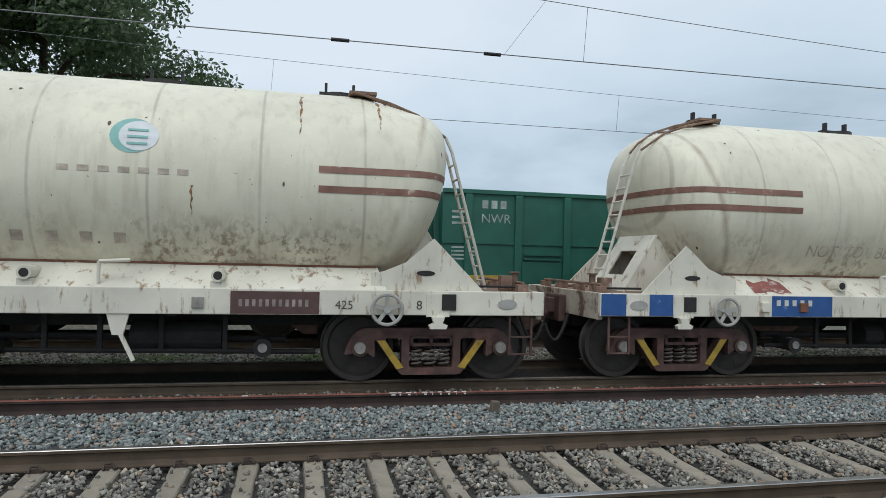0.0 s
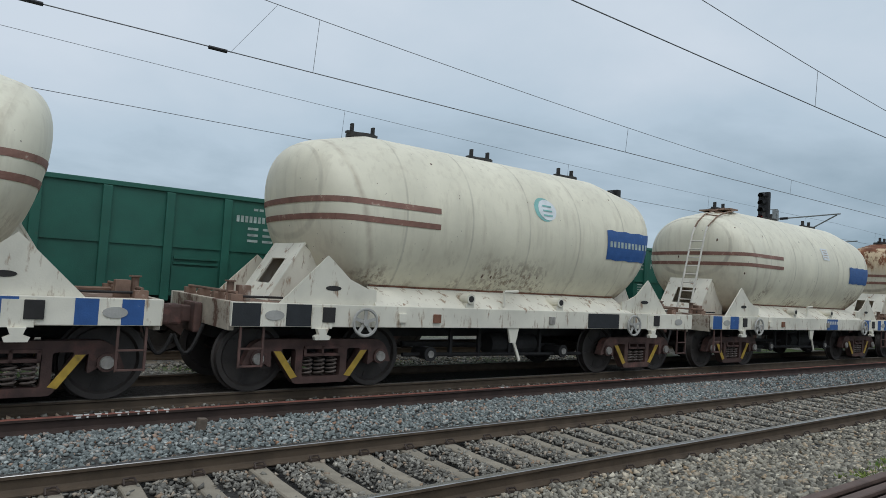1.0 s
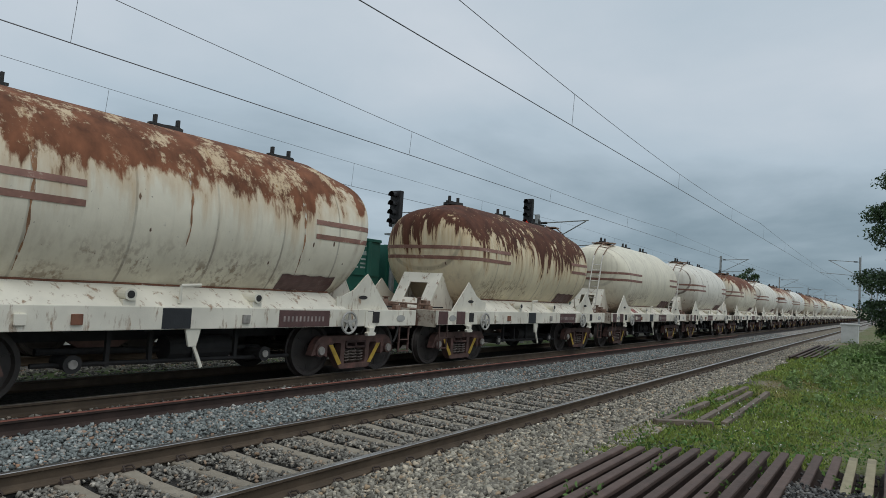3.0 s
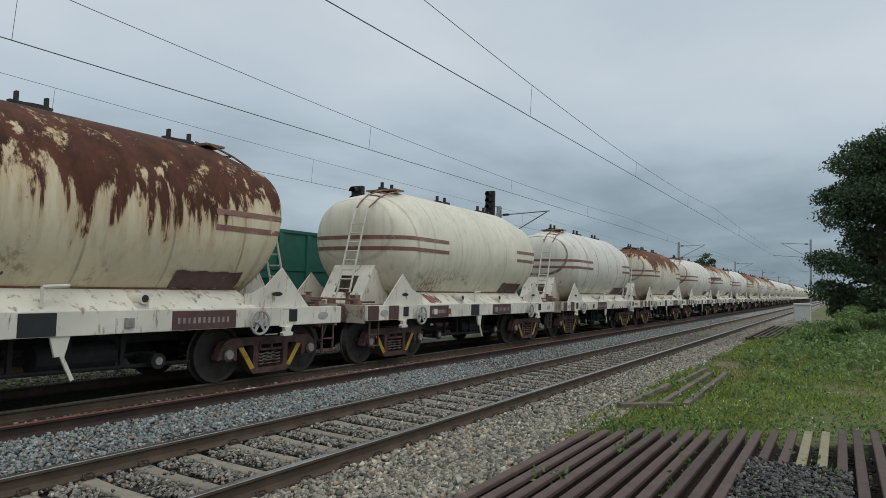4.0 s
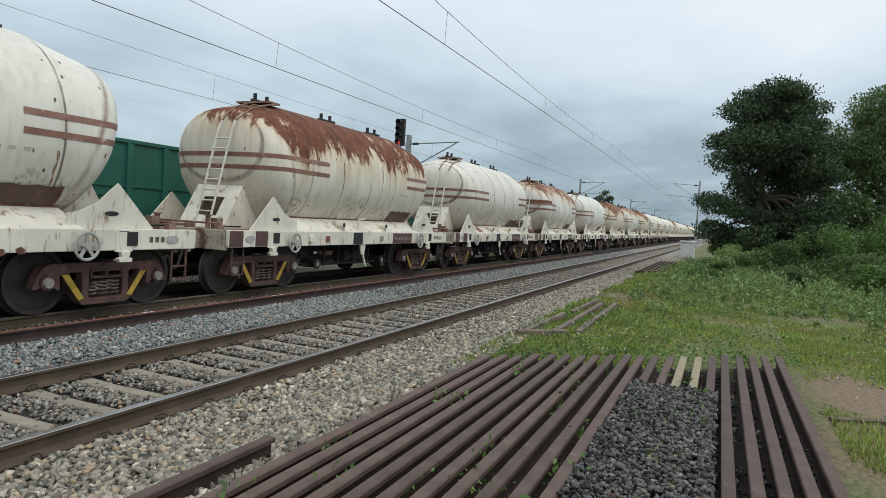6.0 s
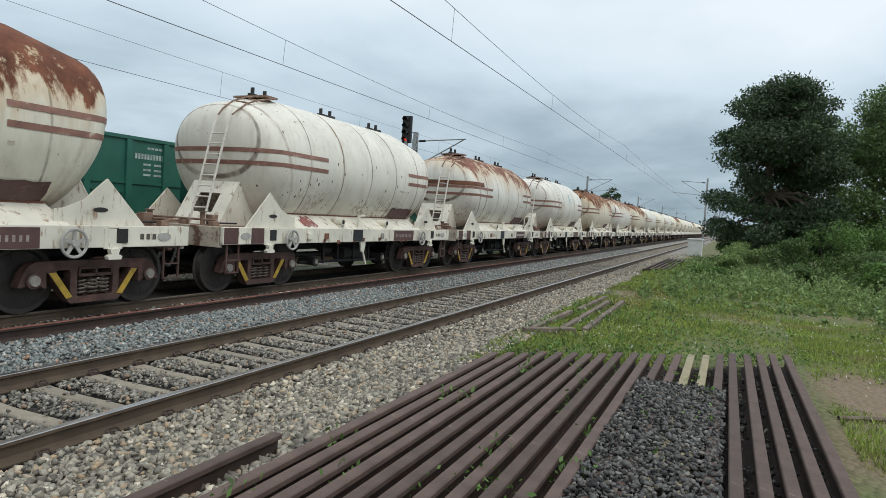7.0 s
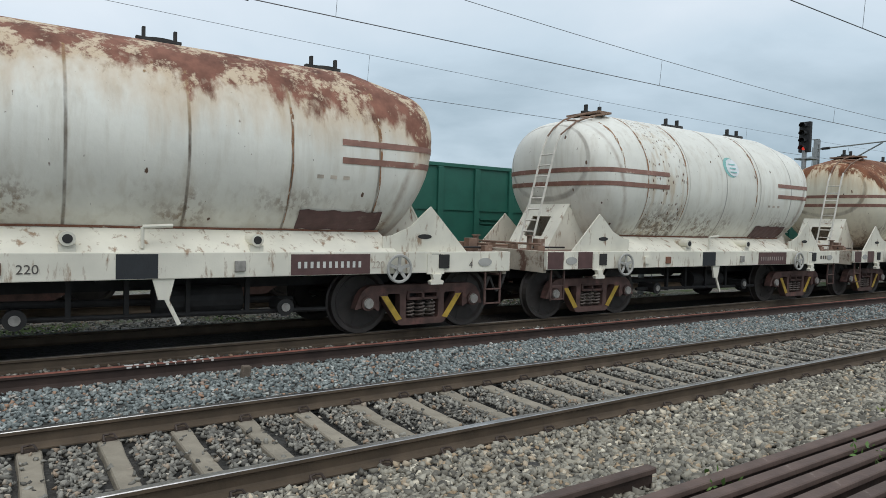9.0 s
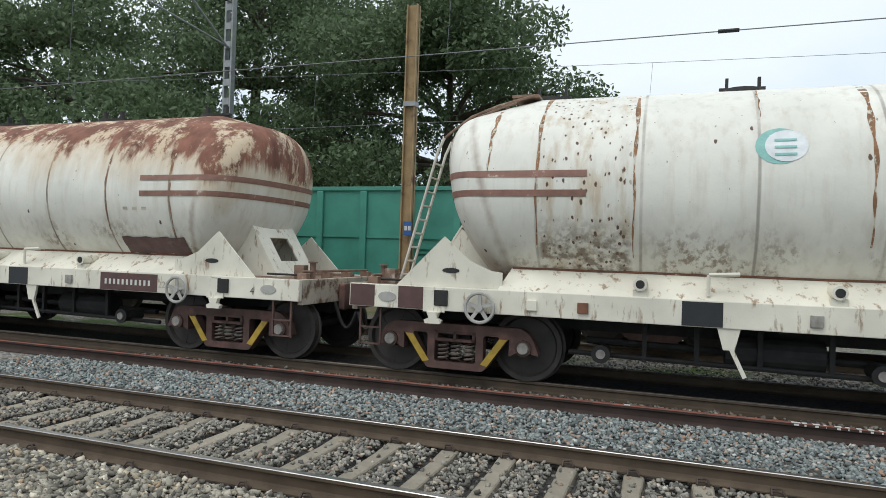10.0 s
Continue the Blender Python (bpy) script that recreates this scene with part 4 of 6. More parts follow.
        bar(bm, (-0.19, -1.48, 0.76), (-0.02, -1.48, 0.4), 0.03, 0.05)
        bmesh.ops.recalc_face_normals(bm, faces=bm.faces)
        part("lever_bracket", bm, "frame_paint", w)
        # hand wheels, hooks, bosses
        for u in (-3.32, 3.1):
            bm = B()
            ring(bm, (u, -1.60, 1.06), 0.2, 0.024, 24, 6)
            for k in range(5):
                a = math.pi / 2 + k * 1.25664
                bar(bm, (u, -1.585, 1.06), (u + 0.2 * math.cos(a), -1.60, 1.06 + 0.2 * math.sin(a)), 0.02, 0.05)
            tube(bm, (u, -1.5, 1.06), (u, -1.63, 1.06), 0.05, 10)
            part("hand_wheel", bm, "dull_handle", w, "five-spoked brake wheel")
        for u in (-4.0, 3.8):
            bm = B()
            prism(bm, [(u - 0.09, 0.96), (u + 0.09, 0.96), (u + 0.06, 0.88), (u + 0.13, 0.85), (u + 0.11, 0.80), (u - 0.11, 0.80), (u - 0.13, 0.85), (u - 0.06, 0.88)], -1.58, -1.50)
            box(bm, u - 0.16, u + 0.16, -1.535, -1.515, 0.96, 1.27)
            bmesh.ops.recalc_face_normals(bm, faces=bm.faces)
            part("hook_bracket", bm, "frame_paint", w)
        for u in (-1.25, 0.95):
            bm = B()
            tube(bm, (u, -1.15, 1.47), (u, -1.53, 1.47), 0.085, 14)
            box(bm, u - 0.09, u + 0.09, -1.5, -1.4, 1.31, 1.4)
            b = part("jacking_boss", bm, "frame_paint", w)
            # dark disc on the solid boss, painted as the shade inside a bore
            bm = B()
            tube(bm, (u, -1.53, 1.47), (u, -1.535, 1.47), 0.055, 12)
            part("boss_bore", bm, "dark_gear", b)
        bm = B()
        pipe(bm, [(-3.0 + 0.5 * i, -1.058, 1.607 + 0.006 * math.sin(i * 2.3)) for i in range(13)], 0.017, 6)
        part("seam_weld", bm, "rust_patch", w, "rusty weld between tank and skirt")
        for u, m in ((-1.95, "rust_patch"), (0.72, "axle_cap"), (-2.62, "frame_paint")):
            part("bracket", box(B(), u - 0.07, u + 0.07, -1.56, -1.5205, 1.06, 1.2, 0.008), m, w)
        for u in (-3.9, 3.95):
            part("lamp_bracket", box(B(), u - 0.1, u + 0.1, -1.55, -1.5205, 1.05, 1.27, 0.01), "dark_gear", w, "dark lamp bracket")
        bm = B()
        tube(bm, (-0.45, -1.46, 1.36), (-0.45, -1.46, 1.62), 0.022, 8)
        tube(bm, (-0.45, -1.46, 1.62), (-0.1, -1.44, 1.64), 0.025, 8)
        part("drain_pipe", bm, "frame_paint", w)
        # foot steps at the corners
        for u in (-5.0, 5.0):
            bm = B()
            for d in (-0.16, 0.16):
                bar(bm, (u + d, -1.46, 0.98), (u + d, -1.46, 0.42), 0.03, 0.03)
            for z in (0.44, 0.68):
                bar(bm, (u - 0.16, -1.46, z), (u + 0.16, -1.46, z), 0.05, 0.02)
            part("foot_step", bm, "bogie_iron", w, "rusty steel corner step")
            # brake pipe post on the deck
            e = 1 if u > 0 else -1
            bm = B()
            box(bm, e * 4.95 - 0.09, e * 4.95 + 0.09, -0.95, -0.8, 1.29, 1.52, 0.01)
            tube(bm, (e * 5.12, -0.8, 1.29), (e * 5.12, -0.8, 1.56), 0.05, 10)
            tube(bm, (e * 5.12, -0.8, 1.56), (e * 5.12, -0.8, 1.58), 0.08, 10)
            part("brake_post", bm, "deck_rust", w, "rusty brake post on the deck")
            bm = B()
            tube(bm, (e * 4.4, -1.0, 1.36), (e * 5.2, -1.0, 1.36), 0.018, 6)
            part("brake_pipe", bm, "dark_gear", w)
            bm = B()
            tube(bm, (e * 4.5, 0.4, 1.34), (e * 5.2, 0.5, 1.34), 0.03, 6)
            part("brake_pipe", bm, "deck_rust", w)
    # hatches
    for u in (-2.72, -0.02, 2.48):
        bm = B()
        tube(bm, (u, 0, 4.15), (u, 0, 4.22), 0.28, 16)
        box(bm, u - 0.3, u + 0.3, -0.05, 0.05, 4.22, 4.26)
        for d in (-0.2, 0.22):
            box(bm, u + d - 0.02, u + d + 0.02, -0.04, 0.04, 4.22, 4.40)
        part("hatch", bm, "hatch_iron", w, "dark bolted filling hatch")
    return w


def ladder(w, e):
    """The ladder of one end, bent over the tank's shoulder to the walkway on the crown."""
    bm = B()
    for y in (-0.62, -0.26):
        pipe(bm, [(e * 4.82, y, 1.30), (e * 4.25, y, 3.35), (e * 4.15, y, 3.56)], 0.024, 6)
    for k in range(9):
        f = (k + 0.6) / 9.4
        u, z = 4.82 + (4.25 - 4.82) * f, 1.30 + (3.35 - 1.30) * f
        tube(bm, (e * u, -0.62, z), (e * u, -0.26, z), 0.016, 6)
    bmesh.ops.recalc_face_normals(bm, faces=bm.faces)
    bmesh.ops.translate(bm, verts=bm.verts, vec=(-0.1, 0, 0))
    lad = part("ladder", bm, "ladder_paint", w, "white steel end ladder")
    # rusty rails that carry it over the shoulder to the first hatch
    bm = B()
    for y, d in ((-0.62, -0.05), (-0.26, 0.02)):
        pipe(bm, [(e * 4.15, y, 3.56), (e * 4.0, y, 3.72 + d), (e * 3.72, y, 3.92 + d), (e * 3.3, y, 4.07 + d), (e * 2.75, y, 4.20 + d)], 0.019, 6)
    for f in (0.1, 0.5, 0.95):
        u, z = 3.72 + (2.75 - 3.72) * f, 3.90 + (4.18 - 3.90) * f
        tube(bm, (e * u, -0.62, z - 0.03), (e * u, -0.26, z + 0.02), 0.018, 6)
    box(bm, min(e * 2.7, e * 3.1), max(e * 2.7, e * 3.1), -0.62, 0.3, 4.13, 4.17)
    bmesh.ops.recalc_face_normals(bm, faces=bm.faces)
    bmesh.ops.translate(bm, verts=bm.verts, vec=(-0.1, 0, 0))
    part("crown_walkway", bm, "deck_rust", lad, "rusty walkway over the crown")
    return lad


def side_panel(w, u0, u1, z0, z1, material):
    bm = B()
    box(bm, u0, u1, -1.5235, -1.5205, z0, z1)
    return part("painted_panel", bm, material, w)


def tank_panel(w, u0, u1, z0, z1, material):
    """A painted field on the tank's side."""
    bm = B()
    rows = []
    n = 10
    for i in range(n + 1):
        u = u0 + (u1 - u0) * i / n
        rows.append([bm.verts.new((u, -tank_side(u, z0 + (z1 - z0) * j / 6, 0.014), z0 + (z1 - z0) * j / 6 + 0.012 * math.sin(i * 2.1 + j))) for j in range(7)])
    for a, c in zip(rows, rows[1:]):
        for j in range(6):
            bm.faces.new((a[j], c[j], c[j + 1], a[j + 1]))
    return part("painted_field", bm, material, w)


def blotch(w, u, z, ru, rz, material, seed, flat=False, label=""):
    """A ragged stain or patch of bare primer on the tank or on the frame below it."""
    rs = random.Random(seed)
    bm = B()
    n = 22
    pts = []
    for k in range(n):
        a = 2 * math.pi * k / n
        c, s = math.cos(a), math.sin(a)
        q = rs.uniform(0.68, 1.12)
        sq = max(abs(c), abs(s)) ** -0.6
        pts.append((u + ru * c * q * sq, z + rz * s * q * sq))
    place = lambda p: (p[0], -1.525 if flat else -tank_side(p[0], p[1], 0.005), p[1])
    ctr = bm.verts.new(place((u, z)))
    vs = [bm.verts.new(place(p)) for p in pts]
    for k in range(n):
        bm.faces.new((ctr, vs[k], vs[(k + 1) % n]))
    return part("paint_patch", bm, material, w, label)


def drip(w, u, z0, z1, width, seed):
    """A run of rust down the tank's side."""
    rs = random.Random(seed)
    bm = B()
    prev = None
    n = 30
    ph = rs.uniform(0, 6.28)
    for i in range(n + 1):
        z = z1 + (z0 - z1) * i / n
        h = width * (0.55 + 0.3 * math.sin(i * 0.9 + ph) + 0.2 * rs.random()) * (1 - 0.75 * i / n)
        c = u + 0.008 * math.sin(i * 0.5 + ph)
        cur = [bm.verts.new((x, -tank_side(x, z, 0.0045), z)) for x in (c - h, c + h)]
        if prev:
            bm.faces.new((prev[0], cur[0], cur[1], prev[1]))
        prev = cur
    return part("rust_run", bm, "rust_run", w)


def skirt_patch(w, u0, u1, material, seed, label=""):
    """Primer showing on the sloping skirt above the solebar."""
    rs = random.Random(seed)
    bm = B()
    place = lambda u, k: (u, -1.509 + 0.455 * k, 1.314 + 0.29 * k)
    lo, hi = [], []
    for i in range(9):
        u = u0 + (u1 - u0) * i / 8
        lo.append(bm.verts.new(place(u + rs.uniform(-0.02, 0.02), 0.06 + rs.uniform(0, 0.12))))
        hi.append(bm.verts.new(place(u + rs.uniform(-0.03, 0.03), 0.75 + rs.uniform(-0.2, 0.2))))
    for i in range(8):
        bm.faces.new((lo[i], lo[i + 1], hi[i + 1], hi[i]))
    return part("paint_patch", bm, material, w, label)


def tank_badge(w, u, z):
    """The round white and teal badge with unreadable lines."""
    wrap = lambda px, pz: -tank_side(px, pz, 0.006)
    for name, r, m, off in (("badge", 0.27, "badge_teal", 0.005), ("badge_face", 0.235, "badge_white", 0.008)):
        bm = B()
        ctr = bm.verts.new((u + (0.07 if r < 0.25 else 0), -tank_side(u, z, off), z))
        rimv = []
        for k in range(24):
            a = 2 * math.pi * k / 24
            pu, pz = u + (0.07 if r < 0.25 else 0) + r * math.cos(a), z + r * 0.85 * math.sin(a)
            rimv.append(bm.verts.new((pu, -tank_side(pu, pz, off), pz)))
        for k in range(24):
            bm.faces.new((ctr, rimv[k], rimv[(k + 1) % 24]))
        part("badge", bm, m, w, "round white and teal painted badge")
    for k in range(3):
        strokes(1, 0.24, 0.028, 0, u - 0.06, 0, z - 0.12 + k * 0.09, "badge_teal", w, lambda px, pz: -tank_side(px, pz, 0.018))


tank_paint("tank_white", 0.0, 0.03, seam=0.3, low_dirt=0.6, tint=(0.80, 0.76, 0.61))
tank_paint("tank_clean", 0.0, 0.015, seam=0.25, low_dirt=0.3, tint=(0.80, 0.755, 0.60))
tank_paint("tank_seamed", 0.0, 0.16, seam=0.9, tint=(0.78, 0.755, 0.66), low_dirt=0.55)
tank_paint("tank_spotted", 0.0, 0.06, band=-2.0, seam=0.55, tint=(0.79, 0.775, 0.70), low_dirt=0.4)
tank_paint("tank_rust_brown", 0.72, 0.05, rust=(0.19, 0.085, 0.058), seam=1.0, tint=(0.78, 0.765, 0.69), run=0.8, wave=1.5, gaps=0.60, head_l=-0.5, head_r=0.35, arc=0.4)
tank_paint("tank_rust_orange", 0.95, 0.05, rust=(0.165, 0.065, 0.032), tint=(0.77, 0.72, 0.58), seam=0.6, head_l=-0.35, head_r=-0.3, arc=0.75)
tank_paint("tank_rust_dark", 1.3, 0.05, rust=(0.085, 0.032, 0.018), tint=(0.75, 0.66, 0.46), seam=0.5, gaps=0.67, run=3.0, head_l=-0.3, head_r=0.1, arc=0.4)
tank_paint("tank_rust_sheet", 1.02, 0.04, rust=(0.14, 0.052, 0.028), tint=(0.77, 0.735, 0.61), seam=0.7, gaps=0.68, head_l=-0.7, head_r=-0.4, arc=0.35, wave=1.6)
WHEELSET = part("wheelset", wheelset_mesh(), "wheel_steel").data
bpy.data.objects.remove(bpy.data.objects["wheelset"])

LOOKS = {  # tank paint, ladders, accent colour
    -1: ("tank_white", "LR", "panel_brown"), 0: ("tank_white", "R", "panel_brown"), 1: ("tank_white", "L", "panel_blue"), 2: ("tank_clean", "", "panel_black"),
    3: ("tank_white", "L", "panel_blue"), 4: ("tank_rust_orange", "", "panel_brown"), 5: ("tank_rust_dark", "R", "panel_brown"), 6: ("tank_clean", "L", "panel_brown"),
    7: ("tank_seamed", "L", "panel_brown"), 8: ("tank_rust_sheet", "L", "panel_brown"), 9: ("tank_seamed", "L", "panel_brown"),
    10: ("tank_rust_brown", "L", "panel_brown"), 11: ("tank_spotted", "L", "panel_brown"), 12: ("tank_rust_orange", "L", "panel_brown"), 13: ("tank_rust_brown", "L", "panel_brown"),
    14: ("tank_rust_orange", "L", "panel_brown"), 15: ("tank_seamed", "", "panel_brown"), 16: ("tank_white", "", "panel_brown")}
WORDS = {"tank_white": "cream-white bulk cement tank wagon with brown bands", "tank_clean": "clean cream bulk cement tank wagon with brown bands",
         "tank_seamed": "cream cement tank wagon with dark streaked weld seams", "tank_spotted": "cream cement tank wagon with a band of flaked rust spots",
         "tank_rust_brown": "pale cement tank wagon with red-brown rust over its crown", "tank_rust_orange": "cream cement tank wagon streaked with orange rust",
         "tank_rust_sheet": "cream cement tank wagon with a brown rusted crown", "tank_rust_dark": "yellowed cement tank wagon with a dark rusted crown"}
LAST = 34
PITCH = 11.5
WAGONS = {}


def build_train():
    first = tank_wagon("tank_wagon", True)
    far = None
    for k in range(-1, LAST + 1):
        if k == -1:
            w = first
        elif k <= 17:
            w = copy_thing(first, pose(0, 0, 0))
        elif far is None:
            w = far = tank_wagon("tank_wagon", False)
        else:
            w = copy_thing(far, pose(0, 0, 0))
        WAGONS[k] = w
    for k, w in WAGONS.items():
        paint, lad, accent = LOOKS.get(k, (("tank_white", "tank_clean", "tank_seamed", "tank_white", "tank_rust_orange")[k % 5], "", "panel_brown"))
        for c in w.children:
            if c.name.split(".")[0] == "tank":
                c.material_slots[0].link = "OBJECT"
                c.material_slots[0].material = MATS[paint]
        tagged(w, WORDS[paint], "tank wagon", "cement wagons of the train")
    for k in (2, 3):
        for c in WAGONS[k].children:
            if c.name.split(".")[0] == "tank":
                for q in list(c.children):
                    if q.data.vertices[0].co.x > 0:
                        bpy.data.objects.remove(q)
    lads = {}
    for k, w in WAGONS.items():
        paint, lad, accent = LOOKS.get(k, ("", "L" if k % 2 else "", "panel_brown"))
        for side in lad:
            e = -1 if side == "L" else 1
            if side in lads:
                one, top = lads[side]
                shared("crown_walkway", top, shared("ladder", one, w))
            else:
                lad_ob = ladder(w, e)
                lads[side] = (lad_ob.data, lad_ob.children[0].data)
        if k > 17:
            continue
        # painted fields along the frame
        side_panel(w, -5.31, -4.92, 0.99, 1.30, accent)
        side_panel(w, -4.55, -4.17, 0.99, 1.30, accent)
        if accent == "panel_brown":
            spots = {0: ((1.11, 2.22),), 7: ((-1.38, -0.18),), 6: ((-2.85, -1.95), (0.55, 1.75))}.get(k, ((1.42, 2.64),) if k >= 4 else ((0.9, 2.0),))
            for a, c in spots:
                side_panel(w, a, c, 0.99, 1.28, accent)
                strokes(11, 0.042, 0.09, (c - a - 0.2) / 11 - 0.042, a + 0.1, -1.527, 1.085, "stencil_white" if k == 10 else "stencil_grey", w)
            if k >= 4:
                if k != 7:
                    side_panel(w, -0.75, -0.28, 0.99, 1.29, "panel_black")
                tank_panel(w, 1.62, 2.95, 1.62, 1.90, accent)
                side_panel(w, 3.72, 3.9, 1.05, 1.28, "panel_black")
        elif accent == "panel_blue":
            side_panel(w, -2.5 if k == 1 else 0.7, -1.42 if k == 1 else 1.4, 0.99, 1.30, accent)
            strokes(5, 0.07, 0.09, 0.07, -2.42 if k == 1 else 0.75, -1.527, 1.15, "stencil_white", w)
            side_panel(w, 3.3, 3.8, 0.99, 1.30, accent)
            side_panel(w, 4.35, 4.6, 0.99, 1.30, accent)
            side_panel(w, 4.85, 5.1, 0.99, 1.30, accent)
        else:
            side_panel(w, 1.75, 2.7, 0.99, 1.28, accent)
        if k in (1, 2, 3):
            u0, u1, z0, z1 = ((2.35, 3.25, 1.66, 1.97), (2.24, 3.72, 2.38, 2.98), (2.15, 3.55, 2.40, 2.90))[k - 1]
            tank_panel(w, u0, u1, z0, z1, "panel_blue")
            if k == 2:
                strokes(11, 0.07, 0.12, 0.045, 2.32, 0, 2.64, "stencil_dim", w, lambda px, pz: -tank_side(px, pz, 0.018))
        if k == 3:
            tank_panel(w, 0.45, 0.85, 3.02, 3.36, "badge_white")
            for q in range(4):
                strokes(1, 0.26, 0.03, 0, 0.52, 0, 3.08 + 0.07 * q, "stencil_faint", w, lambda px, pz: -tank_side(px, pz, 0.018))
        if k in (0, 2, 11):
            tank_badge(w, {0: -0.12, 2: 0.5, 11: 0.3}[k], 3.2)
        wrap = lambda px, pz: -tank_side(px, pz, 0.006)
        if k == 1:
            blotch(w, 0.16, 3.28, 0.11, 0.12, "rust_patch", 5, label="rusty bare patch")
            blotch(w, 0.22, 3.12, 0.09, 0.07, "rust_patch", 6)
            skirt_patch(w, -2.75, -2.1, "primer_red", 7, "red primer patch")
        for u, z0, z1, wd in {0: ((1.92, 3.35, 4.0, 0.03), (3.0, 3.5, 4.05, 0.035), (0.6, 2.2, 2.6, 0.02)), 11: ((1.28, 2.0, 4.12, 0.05), (-2.62, 1.9, 4.1, 0.04), (-1.36, 1.8, 4.1, 0.04), (-3.3, 2.9, 3.9, 0.05), (0.1, 3.6, 4.1, 0.02)),
                              10: ((1.43, 1.7, 3.3, 0.025), (2.8, 1.8, 3.3, 0.03), (-2.6, 1.8, 3.4, 0.025)), 9: ((-1.3, 2.5, 4.1, 0.03), (1.4, 2.9, 4.1, 0.03)), 7: ((-2.55, 2.6, 4.0, 0.03), (2.7, 1.6, 2.4, 0.03)),
                              8: ((-1.3, 1.8, 3.0, 0.03), (0.7, 2.0, 3.1, 0.03)), 4: ((-2.6, 1.7, 3.3, 0.04), (-0.4, 2.2, 3.4, 0.04), (1.9, 1.9, 3.3, 0.04))}.get(k, ()):
            drip(w, u, z0, z1, wd, int(100 * abs(u)) + k)
        if k in (6, 9):
            skirt_patch(w, -2.7, -2.15, "primer_red", 8 + k, "red primer patch")
        if k in (7, 9, 12):
            for q in range(9):
                blotch(w, -2.0 + 0.62 * q + 0.2 * math.sin(q * 3.3), 1.02 + 0.03 * math.sin(q * 5), 0.06 + 0.03 * math.sin(q * 2.2), 0.05, "rust_patch", 60 + q + k, True)
        if k == 1:
            for word, u in (("NOT", -1.75), ("TO", -1.05), ("BE", -0.45), ("LOOSE", 0.25), ("SHUNTED", 1.2)):
                writing(word, 0.26, u, 0, 1.92, "stencil_faint", w, wrap)
        if k == 0:
            writing("425", 0.16, 2.42, -1.527, 1.06, "stencil_dark", w)
            writing("8", 0.17, 3.5, -1.527, 1.06, "stencil_dark", w)
            strokes(7, 0.13, 0.07, 0.1, -0.95, 0, 2.72, "stencil_faint", w, wrap)
            strokes(4, 0.14, 0.13, 0.25, -1.5, 0, 1.85, "stencil_faint", w, wrap)
        if k == 10:
            bm = B()
            stripe(bm, -1, 3.05, 2.94, 3.10)
            part("rust_patch", bm, "rust_patch", w, "ragged band of rust")
            writing("220", 0.15, -1.75, -1.527, 1.07, "stencil_dark", w)
            writing("220", 0.15, 2.66, -1.527, 1.07, "stencil_faint", w)
            writing("4", 0.16, 4.45, -1.527, 1.05, "stencil_dark", w)
        if k in (7, 8, 9, 11):
            strokes(4, 0.07, 0.09, 0.05, 4.3, -1.527, 1.1, "stencil_dark", w)
        if k >= 7:
            strokes(3, 0.1, 0.05, 0.1, 1.8, 0, 2.35, "stencil_faint", w, wrap)
        # maker's plate
        for u in (-4.72, 4.78):
            bm = B()
            prism(bm, [(u + 0.14 * math.cos(i * 0.4488), 1.14 + 0.07 * math.sin(i * 0.4488)) for i in range(14)], -1.532, -1.52)
            bmesh.ops.recalc_face_normals(bm, faces=bm.faces)
            part("makers_plate", bm, "dull_handle", w, "oval cast plate")


build_train()

# ---- open wagons on the far track ----
OPEN_PITCH = 10.713
OPEN = {}


